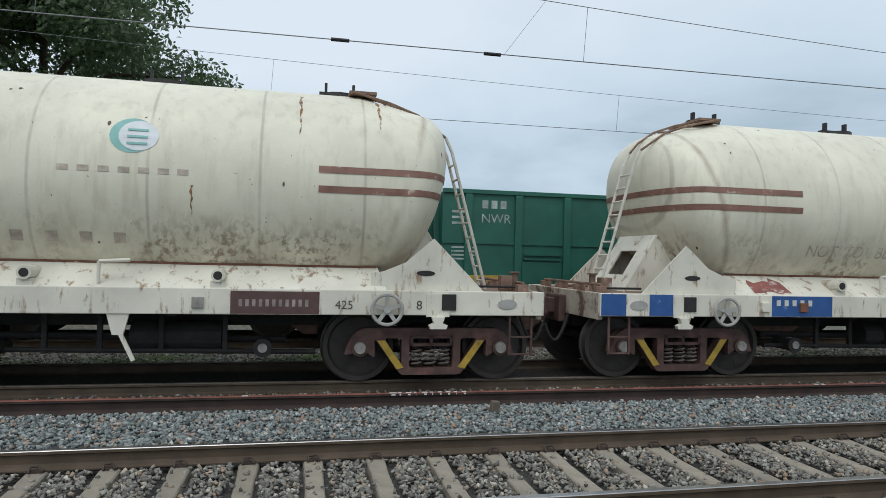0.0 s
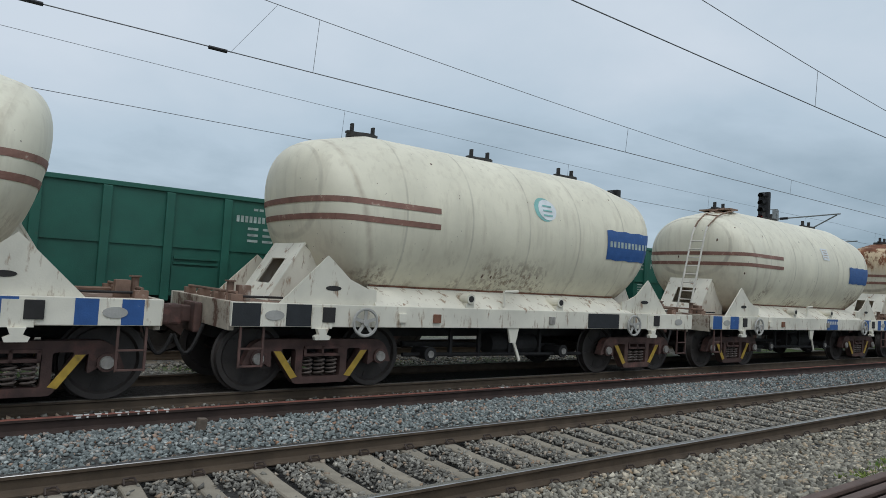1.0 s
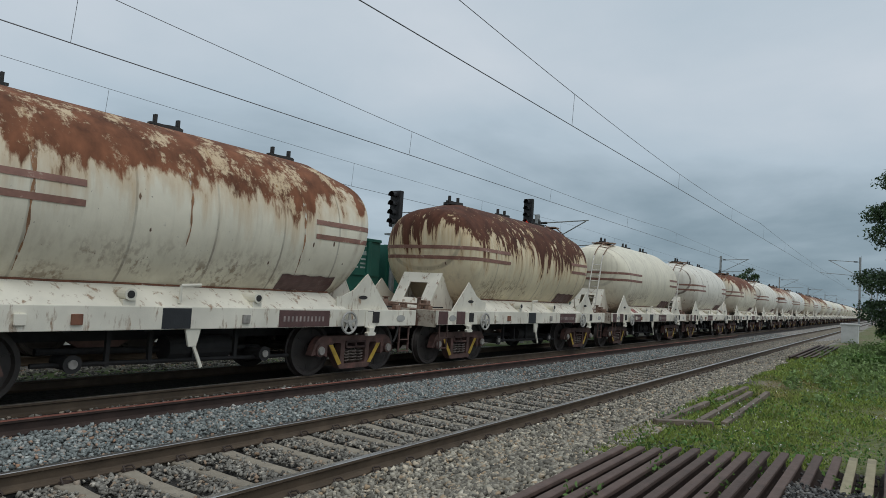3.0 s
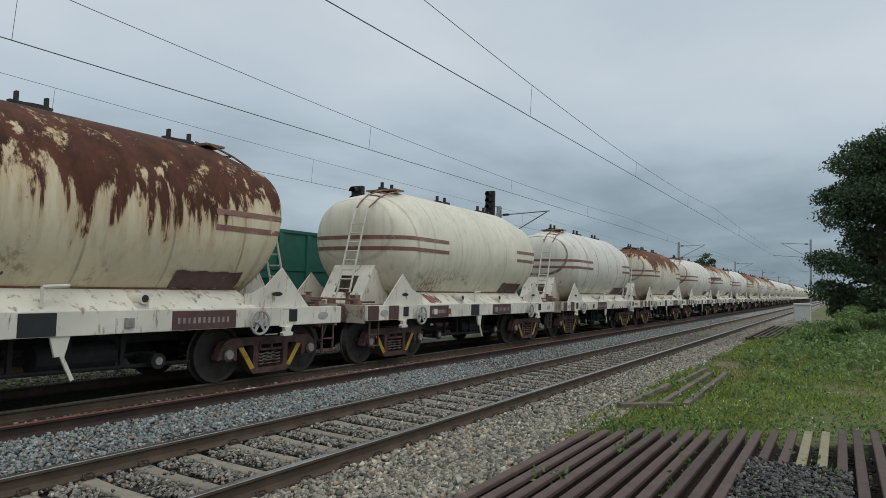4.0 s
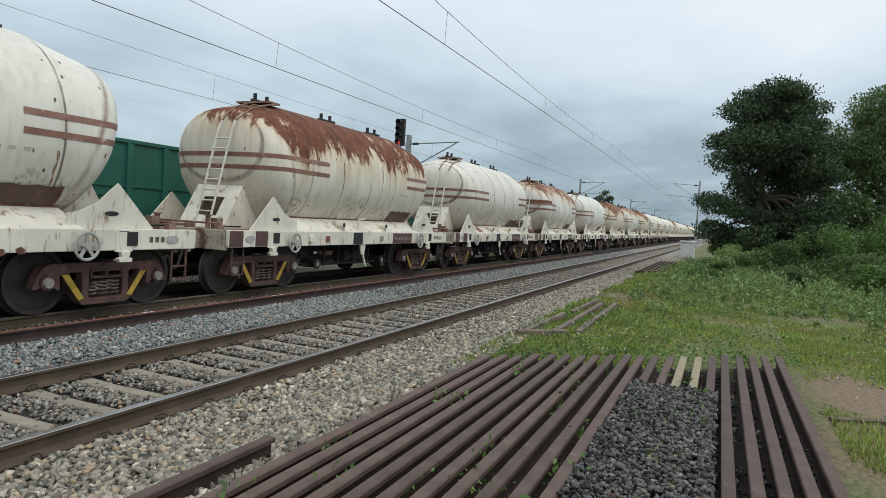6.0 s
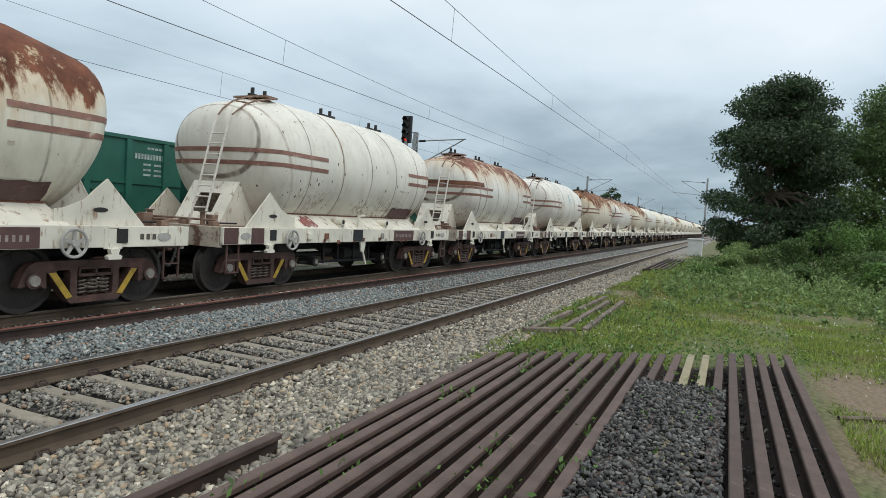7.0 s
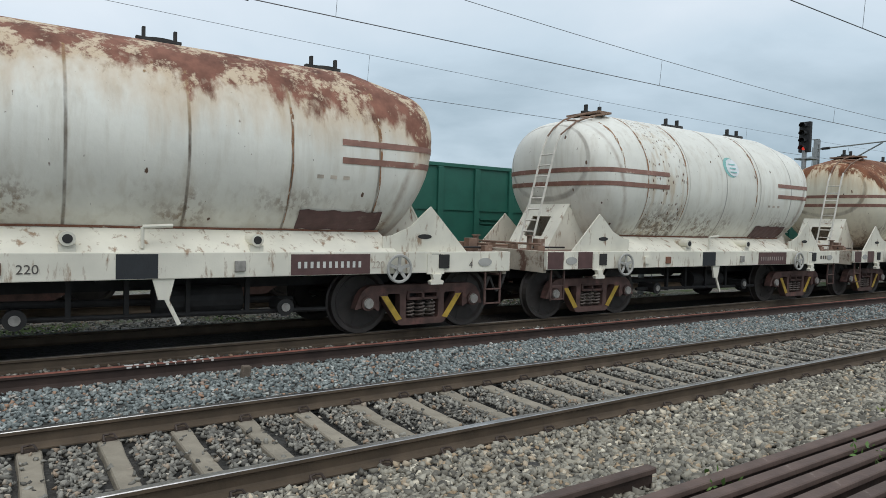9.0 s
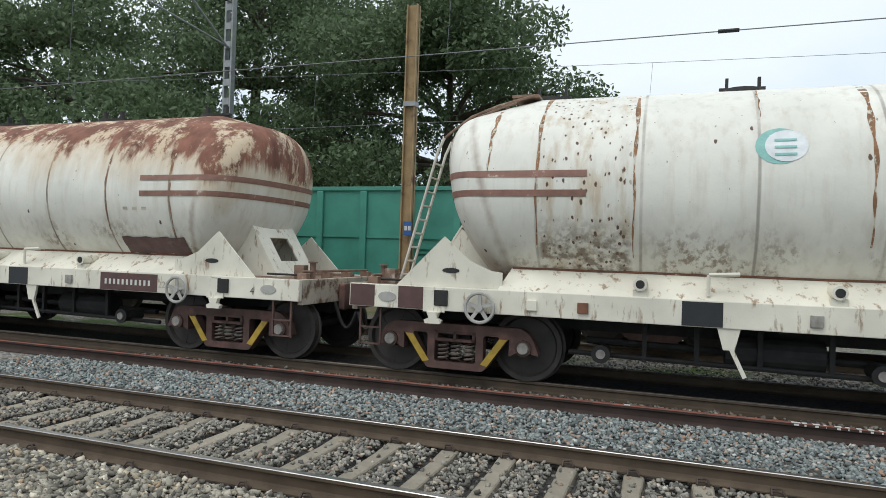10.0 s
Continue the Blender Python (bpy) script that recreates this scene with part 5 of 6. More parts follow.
def open_wagon():
    w = empty("open_wagon")
    L2, W2, Z0, Z1 = 4.95, 1.6, 1.15, 3.15
    for s in (-1, 1):
        bm = B()
        box(bm, -L2, L2, min(s * W2, s * (W2 - 0.06)), max(s * W2, s * (W2 - 0.06)), Z0, Z1)
        p = part("side_wall", bm, "green_paint", w)
        bm = B()
        box(bm, -L2, L2, min(s * (W2 + 0.05), s * (W2 - 0.08)), max(s * (W2 + 0.05), s * (W2 - 0.08)), Z1 - 0.02, Z1 + 0.07, 0.01)
        part("top_rim", bm, "green_paint", p)
        for i in range(9):
            u = -4.4 + 1.1 * i
            bm = B()
            box(bm, u - 0.08, u + 0.08, min(s * W2, s * (W2 + 0.07)), max(s * W2, s * (W2 + 0.07)), Z0 - 0.1, Z1 - 0.03, 0.015)
            part("rib", bm, "green_paint", p)
        bm = B()
        box(bm, -L2, L2, min(s * W2, s * (W2 + 0.03)), max(s * W2, s * (W2 + 0.03)), 2.08, 2.13)
        part("rail_band", bm, "green_paint", p)
        for u in (-2.75, 2.75):
            bm = B()
            box(bm, u - 0.45, u + 0.45, min(s * W2, s * (W2 + 0.025)), max(s * W2, s * (W2 + 0.025)), 1.25, 1.72, 0.01)
            for k in range(2):
                box(bm, u - 0.42, u + 0.42, min(s * W2, s * (W2 + 0.05)), max(s * W2, s * (W2 + 0.05)), 1.76 + 0.1 * k, 1.8 + 0.1 * k)
            part("flap_door", bm, "green_paint", p)
    for e in (-1, 1):
        bm = B()
        box(bm, min(e * L2, e * (L2 - 0.06)), max(e * L2, e * (L2 - 0.06)), -1.54, 1.54, Z0, Z1)
        p = part("end_wall", bm, "green_paint", w)
        for y in (-1.2, -0.4, 0.4, 1.2):
            bm = B()
            box(bm, min(e * L2, e * (L2 + 0.09)), max(e * L2, e * (L2 + 0.09)), y - 0.07, y + 0.07, Z0, Z1)
            part("rib", bm, "green_paint", p)
        bm = B()
        box(bm, min(e * 4.95, e * 5.36), max(e * 4.95, e * 5.36), -0.15, 0.15, 0.85, 1.12, 0.02)
        part("coupler", bm, "dark_gear", w)
        for y in (-1.12, 1.12):
            bm = B()
            prism(bm, [(e * 3.4 - 1.1, 0.6), (e * 3.4 - 0.9, 0.78), (e * 3.4 + 0.9, 0.78), (e * 3.4 + 1.1, 0.6), (e * 3.4 + 0.4, 0.15), (e * 3.4 - 0.4, 0.15)], y - 0.07, y + 0.07)
            bmesh.ops.recalc_face_normals(bm, faces=bm.faces)
            part("bogie_side", bm, "bogie_iron", w)
        for d in (-1, 1):
            shared("wheelset", WHEELSET, w, pose(e * 3.4 + d, 0, 0.5))
    bm = B()
    box(bm, -4.9, 4.9, -1.5, 1.5, 1.08, 1.15)
    box(bm, -4.9, 4.9, -0.3, 0.3, 0.7, 1.08)
    part("floor_frame", bm, "dark_gear", w)
    bm = B()
    box(bm, -4.55, -3.55, -1.675, -1.605, 1.22, 1.42)
    part("yellow_board", bm, "yellow_paint", w, "yellow stencilled board")
    for z in (2.72, 2.6, 2.48):
        strokes(1, 0.42, 0.05, 0, -4.75, -1.606, z, "stencil_dim", w)
    strokes(3, 0.13, 0.17, 0.07, -4.1, -1.606, 2.83, "stencil_dim", w)
    strokes(4, 0.09, 0.05, 0.03, 3.85, -1.606, 2.95, "stencil_dim", w)
    strokes(11, 0.06, 0.13, 0.03, 3.5, -1.606, 2.7, "stencil_dim", w)
    for z in (2.55, 2.42, 2.3):
        strokes(2, 0.22, 0.05, 0.1, 3.75, -1.606, z, "stencil_dim", w)
    for z in (1.98, 1.9, 1.82, 1.74):
        strokes(1, 0.5, 0.035, 0, -4.75, -1.606, z, "stencil_dim", w)
    return w


def build_open_wagons():
    first = open_wagon()
    for j in range(-6, 19):
        w = first if j == -6 else copy_thing(first, pose(0, 0, 0))
        OPEN[j] = w
    for j, w in OPEN.items():
        paint = "blue_paint" if j in (13, 14) else "green_pale" if j >= 15 else "green_paint"
        name = {"blue_paint": "blue painted", "green_pale": "pale green painted", "green_paint": "dark green painted"}[paint]
        tagged(w, name + " steel open goods wagon with side ribs", "open wagon", "open wagons of the passing train")
        for c in w.children_recursive:
            if c.name.split(".")[0] in ("side_wall", "top_rim", "rib", "rail_band", "flap_door", "end_wall"):
                c.material_slots[0].link = "OBJECT"
                c.material_slots[0].material = MATS[paint]
        word = {-1: "NWR", 0: "NCR", 2: "SECR", 6: "NCR", 12: "SECR", 11: "SECR", 10: "SECR", 13: "CR", 14: "NCR"}.get(j, "")
        if word:
            writing(word, 0.27, -4.12, -1.607, 2.53, "stencil_dim", w)
        else:
            strokes(3, 0.14, 0.18, 0.07, -4.1, -1.606, 2.54, "stencil_dim", w)


build_open_wagons()

# ---- overhead line ----


def messenger_z(x, lift):
    base, bow = lift
    if x < 36:
        return base + bow * (x - 23) ** 2
    k = ((x - 36) % 52) / 52
    return base + bow * 169 - 0.7 * k * (1 - k)


def overhead(name, yc, contact, lift, phase):
    """Contact wire, carrying wire above it and the droppers between."""
    w = tagged(empty(name), "thin dark overhead contact line above the track", "overhead line")
    xs = [-40 + 2.0 * i for i in range(60)] + [80 + 8.0 * i for i in range(30)]
    bm = B()
    for a, c in zip(xs, xs[1:]):
        tube(bm, (a, yc, contact + 0.004 * a), (c, yc, contact + 0.004 * c), 0.009 if yc < 14 else 0.007, 5)
    part("contact_wire", bm, "wire_metal", w)
    bm = B()
    for a, c in zip(xs, xs[1:]):
        tube(bm, (a, yc, messenger_z(a, lift)), (c, yc, messenger_z(c, lift)), 0.0065 if yc < 14 else 0.005, 5)
    part("carrying_wire", bm, "wire_metal", w)
    x = phase - 8.3 * 4
    while x < 120:
        bm = B()
        tube(bm, (x, yc, contact + 0.004 * x), (x + 0.06, yc, messenger_z(x, lift)), 0.0045, 4)
        part("dropper", bm, "wire_metal", w)
        x += 8.3
    return w


overhead("near_overhead_line", YN, 5.37, (5.92, 0.0017), 12.5)
mid = overhead("middle_overhead_line", YT, 5.14, (5.68, 0.0012), 12.9)
overhead("far_overhead_line", YG, 5.02, (5.83, 0.0005), 7.6)
for x in (0.42, 2.87):
    bm = B()
    tube(bm, (x, YT, 5.142), (x + 0.28, YT, 5.143), 0.03, 8)
    part("wire_clamp", bm, "signal_black", mid, "dark splice clamp on the wire")
bm = B()
tube(bm, (3.2, YT, 5.14), (3.9, YT, 6.1), 0.004, 4)
part("jumper", bm, "wire_metal", mid)


def mast(x, y, h, arm, z0):
    """A catenary mast: two channels tied with battens, and a hinged cantilever."""
    m = tagged(empty("catenary_mast", pose(x, y, z0)), "grey galvanised catenary mast with a hinged bracket arm", "mast", "masts of the overhead line")
    for s in (-1, 1):
        part("channel", box(B(), s * 0.13 - 0.03, s * 0.13 + 0.03, -0.1, 0.1, 0, h), "mast_steel", m)
    k = 0.5
    while k < h:
        part("batten", box(B(), -0.1, 0.1, -0.105, -0.085, k, k + 0.22), "mast_steel", m)
        k += 0.62
    part("footing", box(B(), -0.4, 0.4, -0.4, 0.4, -0.3, 0.25, 0.03), "sleeper_concrete", m)
    if arm:
        bm = B()
        tube(bm, (0, 0, h - 0.5), (0, arm, h - 0.35), 0.035, 6)
        tube(bm, (0, 0, h - 2.1), (0, arm * 0.95, h - 0.4), 0.035, 6)
        tube(bm, (0, 0, h - 2.0), (0, arm * 1.25, h - 1.75), 0.03, 6)
        part("bracket_arm", bm, "mast_steel", m)
        bm = B()
        tube(bm, (0, arm * 0.08, h - 0.49), (0, arm * 0.2, h - 0.475), 0.07, 8)
        part("insulator", bm, "signal_black", m)
    return m


mast(-14.1, 18.4, 10.6, -3.2, -0.2)
mast(35.9, 18.4, 6.95, -3.3, -0.2)
for i in range(5):
    mast(88 + 53 * i, 18.4, 8.5, -3.3, -0.2)
    mast(83.5 + 53 * i, 3.35, 8.0, 3.0, 0.1)

# rusty rail post between the tracks
pole = tagged(empty("rail_post", pose(-5.29, 12.95, -0.12)), "tall rusty steel post with a small notice board", "post")
bm = B()
box(bm, -0.12, 0.12, -0.015, 0.015, 0, 7.05)
box(bm, -0.12, -0.095, -0.09, 0.09, 0, 7.05)
box(bm, 0.095, 0.12, -0.09, 0.09, 0, 7.05)
part("post", bm, "pole_rust", pole)
bm = B()
box(bm, -0.13, 0.13, -0.11, 0.11, 4.95, 5.05)
part("clamp_band", bm, "mast_steel", pole)
bm = B()
box(bm, -0.02, 0.16, -0.13, -0.12, 2.3, 2.58)
sg = part("notice_board", bm, "panel_blue", pole, "small blue and white notice")
strokes(2, 0.06, 0.09, 0.02, 0.0, -0.134, 2.4, "stencil_white", sg)


def signal(x, y, z_top, red, lens_n):
    """A colour-light signal: post, black head with hooded lamps that look along the line, ladder cage."""
    s = tagged(empty("colour_light_signal", pose(x, y, -0.12)), "black colour-light railway signal" + (" showing red" if red else "") + " on a post", "signal", "signals beside the line")
    h = z_top + 0.12
    part("post", tube(B(), (0, 0, 0), (0, 0, h - 1.0), 0.08, 10), "mast_steel", s)
    hd = part("head", box(B(), -0.06, 0.10, -0.2, 0.2, h - 1.1, h, 0.03), "signal_black", s)
    for i in range(lens_n):
        z = h - 0.16 - i * 0.27
        bm = B()
        for k in range(9):
            a = math.radians(-10 + 200 * k / 8)
            c = math.radians(-10 + 200 * (k + 1) / 8)
            if k < 8:
                q = [bm.verts.new((u, 0.115 * math.cos(t), z + 0.115 * math.sin(t))) for u, t in ((-0.06, a), (-0.27, a), (-0.27, c), (-0.06, c))]
                bm.faces.new(q)
        bmesh.ops.remove_doubles(bm, verts=bm.verts, dist=1e-4)
        bmesh.ops.solidify(bm, geom=bm.faces[:], thickness=0.006)
        part("hood", bm, "signal_black", hd)
        lit = red and i == lens_n - 1
        part("lens", tube(B(), (-0.058, 0, z), (-0.09, 0, z), 0.055, 14), "red_lamp" if lit else "signal_black", hd, "lit red lamp" if lit else "")
    bm = B()
    for d in (-0.14, 0.14):
        tube(bm, (0.3, d, 0), (0.3, d, h - 0.9), 0.015, 5)
    k = 0.4
    while k < h - 1.0:
        tube(bm, (0.3, -0.14, k), (0.3, 0.14, k), 0.01, 4)
        k += 0.3
    part("ladder", bm, "mast_steel", s)
    bm = B()
    box(bm, -0.1, 0.5, -0.3, 0.3, h - 1.35, h - 1.3)
    for d in (-0.28, 0.28):
        tube(bm, (0.48, d, h - 1.3), (0.48, d, h - 0.6), 0.014, 5)
    tube(bm, (0.48, -0.28, h - 0.6), (0.48, 0.28, h - 0.6), 0.014, 5)
    part("stage", bm, "mast_steel", s)
    return s


signal(15.4, 12.95, 4.76, False, 4)
signal(24.1, 12.95, 5.82, True, 4)
signal(120.0, 1.9, 4.2, False, 3)

# ---- the near bank: grid of old rails, timbers, rail pile, relay box ----


def old_rail(name, x0, x1, y, z, material, turn=0.0):
    # web and foot take the darker rust with the gap shade painted in
    me = rail_mesh(name, x0, x1, "stack_web_shaded", material, 1, (6, 7, 8, 9, 10))
    ob = new(name, me)
    ob.matrix_basis = pose(0, y, z, 0, 0, turn)
    return ob


bank = tagged(empty("rail_grid"), "rows of old rusty brown rails laid side by side", "stacked rails")
rng_b = random.Random(4)
for i in range(21):
    y = 2.56 - 0.1365 * i
    x1 = 6.12 + (2.56 - y) * 0.76 + rng_b.uniform(-0.06, 0.06)
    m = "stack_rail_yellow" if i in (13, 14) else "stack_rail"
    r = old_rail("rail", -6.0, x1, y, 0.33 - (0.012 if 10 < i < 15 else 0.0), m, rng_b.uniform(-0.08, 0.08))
    r.parent = bank
lone = old_rail("loose_rail", -5.0, 3.18, 2.92, 0.27, "stack_rail", 0.3)
tagged(lone, "single old rusty rail lying beside the rail grid", "rail")
pile = tagged(empty("rail_pile"), "far pile of old rusty rails on the bank", "stacked rails")
for i in range(5):
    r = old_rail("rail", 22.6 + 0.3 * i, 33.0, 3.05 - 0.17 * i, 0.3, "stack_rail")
    r.parent = pile
for k, (x0, y0, x1, y1) in enumerate(((8.5, 2.84, 10.4, 2.75), (10.9, 2.74, 13.1, 2.66), (8.75, 2.5, 12.4, 2.48), (8.9, 2.22, 12.7, 2.26))):
    bm = B()
    bar(bm, (x0, y0, 0.37), (x1, y1, 0.40), 0.075, 0.07)
    tagged(part("timber_baulk", bm, "timber"), "weathered dark timber baulk lying in the grass", "timber", "timbers in the grass")
bm = B()
bar(bm, (8.3, 2.9, 0.37), (8.8, 2.35, 0.37), 0.12, 0.08)
tagged(part("timber_baulk", bm, "timber"), "short dark cross timber in the grass", "timber", "timbers in the grass")
bm = B()
pipe(bm, [(6.15, -0.42, 0.365), (6.3, -0.75, 0.37), (6.38, -1.1, 0.362), (6.55, -1.6, 0.368)], 0.02, 6)
tagged(part("stick", bm, "timber"), "thin dry stick on the trodden soil", "stick")
bx = tagged(empty("relay_box", pose(42.3, 2.35, 0.3)), "white painted lineside relay box in the weeds", "cabinet")
part("body", box(B(), -0.55, 0.55, -0.4, 0.4, 0, 1.0, 0.02), "box_white", bx)
part("lid", box(B(), -0.6, 0.6, -0.45, 0.45, 1.0, 1.08, 0.02), "box_white", bx)
part("door", box(B(), -0.575, -0.553, -0.33, 0.33, 0.1, 0.92), "box_white", bx)
part("plinth", box(B(), -0.5, 0.5, -0.36, 0.36, -0.1, 0.02), "sleeper_concrete", bx)

# house far behind the trains
hs = tagged(empty("house", pose(113, 42, 0)), "distant ochre house with a red roof", "house")
wl = part("wall", box(B(), -5, 5, -4, 4, 0, 6.5), "wall_ochre", hs)
part("roof", prism(B(), [(-5.6, 6.5), (5.6, 6.5), (0, 9.0)], -4.6, 4.6), "brick_red", hs)
part("balcony", box(B(), -5.2, 5.2, -5.0, -4, 3.2, 3.5), "box_white", hs)
for u in (-3, 0, 3):
    for z in (1.0, 4.2):
        part("window", box(B(), u - 0.6, u + 0.6, -4.03, -3.98, z, z + 1.4), "panel_black", wl)


# ---- loose stone ----


def chip():
    """A broken block: eight corners, twelve flat faces."""
    v = np.array([(x, y, z) for z in (-1, 1) for y in (-1, 1) for x in (-1, 1)], float) / 3 ** 0.5
    q = ((0, 2, 3, 1), (4, 5, 7, 6), (0, 1, 5, 4), (2, 6, 7, 3), (0, 4, 6, 2), (1, 3, 7, 5))
    return v, np.array([t for a, b, c, d in q for t in ((a, b, c), (a, c, d))])


def mesh_from(name, V, F, material):
    """A mesh from arrays of places and equal-sided faces."""
    me = bpy.data.meshes.new(name)
    k = F.shape[1]
    me.vertices.add(len(V))
    me.vertices.foreach_set("co", V.astype(np.float32).ravel())
    me.loops.add(F.size)
    me.loops.foreach_set("vertex_index", F.astype(np.int32).ravel())
    me.polygons.add(len(F))
    me.polygons.foreach_set("loop_start", np.arange(0, F.size, k, dtype=np.int32))
    me.update(calc_edges=True)
    me.materials.append(MATS[material])
    return new(name, me)


def stones(name, material, pts, lo, hi, seed, label):
    rs = np.random.RandomState(seed)
    v, f = chip()
    n = len(pts)
    size = rs.uniform(lo, hi, (n, 1, 1)) * rs.uniform(0.55, 1.0, (n, 1, 3)) * np.array([1.55, 1.2, 0.85])
    p = (v[None] + rs.uniform(-0.30, 0.30, (n, 8, 3))) * size
    a = np.stack([rs.normal(0, 0.55, n), rs.normal(0, 0.55, n), rs.uniform(0, 2 * np.pi, n)], 1)
    c, s = np.cos(a), np.sin(a)
    for i, j, k in ((1, 2, 0), (2, 0, 1), (0, 1, 2)):
        pi, pj = p[..., i].copy(), p[..., j].copy()
        p[..., i] = pi * c[:, k:k + 1] - pj * s[:, k:k + 1]
        p[..., j] = pi * s[:, k:k + 1] + pj * c[:, k:k + 1]
    V = (p + pts[:, None, :]).reshape(-1, 3)
    F = (f[None] + 8 * np.arange(n)[:, None, None]).reshape(-1, 3)
    return tagged(mesh_from(name, V, F, material), label, "ballast", kind="stuff")


def scatter(x0, x1, y0, y1, dens, seed, keep=None, lift=0.0):
    rs = np.random.RandomState(seed)
    n = int((x1 - x0) * (y1 - y0) * dens)
    x, y = rs.uniform(x0, x1, n), rs.uniform(y0, y1, n)
    if keep is not None:
        k = keep(x, y, rs)
        x, y = x[k], y[k]
    z = np.interp(y, [p[0] for p in SEC_Y], [p[1] for p in SEC_Y]) + rs.uniform(-0.01, 0.025, len(x)) + lift
    return np.stack([x, y, z], 1)


def no_sleeper(x, y, rs):
    ph = np.abs(((x - 0.22 + 0.3) % 0.6) - 0.3)
    on = (ph < 0.14) & (np.abs(y - YN) < 1.39)
    rail = np.minimum(np.abs(y - YN - 0.874), np.abs(y - YN + 0.874)) < 0.1
    return ~(on & (rs.uniform(0, 1, len(x)) > 0.07)) & ~rail


near_pts = np.concatenate([scatter(-8, 9, 2.72, 5.09, 720, 1), scatter(9, 24, 2.9, 5.09, 330, 2, lambda x, y, r: y > 2.9 + 0.5 * r.uniform(0, 1, len(x))), scatter(24, 52, 3.1, 5.09, 130, 21)])
stones("ballast_stones", "stone_near", near_pts, 0.019, 0.042, 11, "loose grey and tan crushed stone on the bank")
stones("ballast_stones", "stone_track", np.concatenate([scatter(-10, 14, 5.06, 7.3, 760, 3, no_sleeper, 0.055), scatter(14, 34, 5.06, 7.3, 300, 4, no_sleeper, 0.055), scatter(34, 60, 5.06, 7.3, 110, 22, no_sleeper, 0.055)]), 0.016, 0.034, 12, "grey crushed stone between the concrete sleepers")
stones("ballast_stones", "stone_mid", np.concatenate([scatter(-10, 14, 7.1, 8.62, 800, 5), scatter(14, 36, 7.1, 8.6, 260, 6), scatter(36, 60, 7.1, 8.6, 110, 23)]), 0.017, 0.036, 13, "blue-grey crushed stone between the tracks")
stones("ballast_stones", "stone_rusty", np.concatenate([scatter(-10, 30, 7.04, 7.42, 330, 24), scatter(-10, 30, 8.8, 9.2, 130, 25)]), 0.016, 0.033, 16, "rust-stained crushed stone along the rails")
stones("ballast_stones", "stone_track", scatter(-9, 16, 8.8, 9.65, 200, 7), 0.02, 0.034, 14, "dirty crushed stone beside the running rail")
stones("ballast_stones", "stone_track", scatter(-9, 16, 12.0, 13.9, 110, 17), 0.025, 0.04, 17, "crushed stone between the far tracks")
fill = np.concatenate([scatter(1.0, 5.9, 0.45, 1.15, 2300, 8, None, 0.15), scatter(1.0, 7.3, -0.2, 2.5, 260, 9, lambda x, y, r: (np.abs(((2.56 - y) / 0.1365 + 0.5) % 1 - 0.5) > 0.32), 0.05)])
stones("ballast_stones", "stone_dark", fill, 0.008, 0.022, 15, "dark gravel heaped between the old rails")

stones("loose_stones", "stone_near", scatter(5.5, 14, -3.2, -0.45, 26, 19, lambda x, y, r: np.hypot((x - 8.2) / 2.2, (y + 1.1) / 1.0) < r.uniform(0.2, 1.6, len(x))), 0.008, 0.022, 19, "small scattered stones on trodden soil")

# ---- plants ----


def leaf_quads(ctr, rs, lo, hi, droop=0.3):
    """Leaves as bent pairs of triangles about the given places."""
    n = len(ctr)
    d = rs.normal(0, 1, (n, 3)); d[:, 2] -= droop
    d /= np.linalg.norm(d, axis=1, keepdims=True)
    s = np.cross(d, rs.normal(0, 1, (n, 3))); s /= np.linalg.norm(s, axis=1, keepdims=True)
    L = rs.uniform(lo, hi, (n, 1))
    up = np.cross(s, d)
    V = np.stack([ctr, ctr + d * L * 0.5 + s * L * 0.24 + up * L * 0.06, ctr + d * L, ctr + d * L * 0.5 - s * L * 0.24 + up * L * 0.06], 1)
    return V


def foliage(name, clumps, per, lo, hi, material, parent, seed):
    """clumps: centre and radii."""
    rs = np.random.RandomState(seed)
    allV = []
    for cx, cy, cz, rx, ry, rz in clumps:
        n = int(per * max(0.3, rx * ry))
        p = rs.normal(0, 1, (n, 3))
        p /= np.linalg.norm(p, axis=1, keepdims=True)
        p *= rs.uniform(0.35, 1.0, (n, 1)) ** 0.5
        p *= np.array([rx, ry, rz]) * (1 + 0.14 * rs.normal(0, 1, (n, 1)))
        allV.append(leaf_quads(p + np.array([cx, cy, cz]), rs, lo, hi))
    V = np.concatenate(allV)
    n = len(V)
    ob = mesh_from(name, V.reshape(-1, 3), np.arange(4 * n).reshape(n, 4), material)
    ob.parent = parent
    return ob


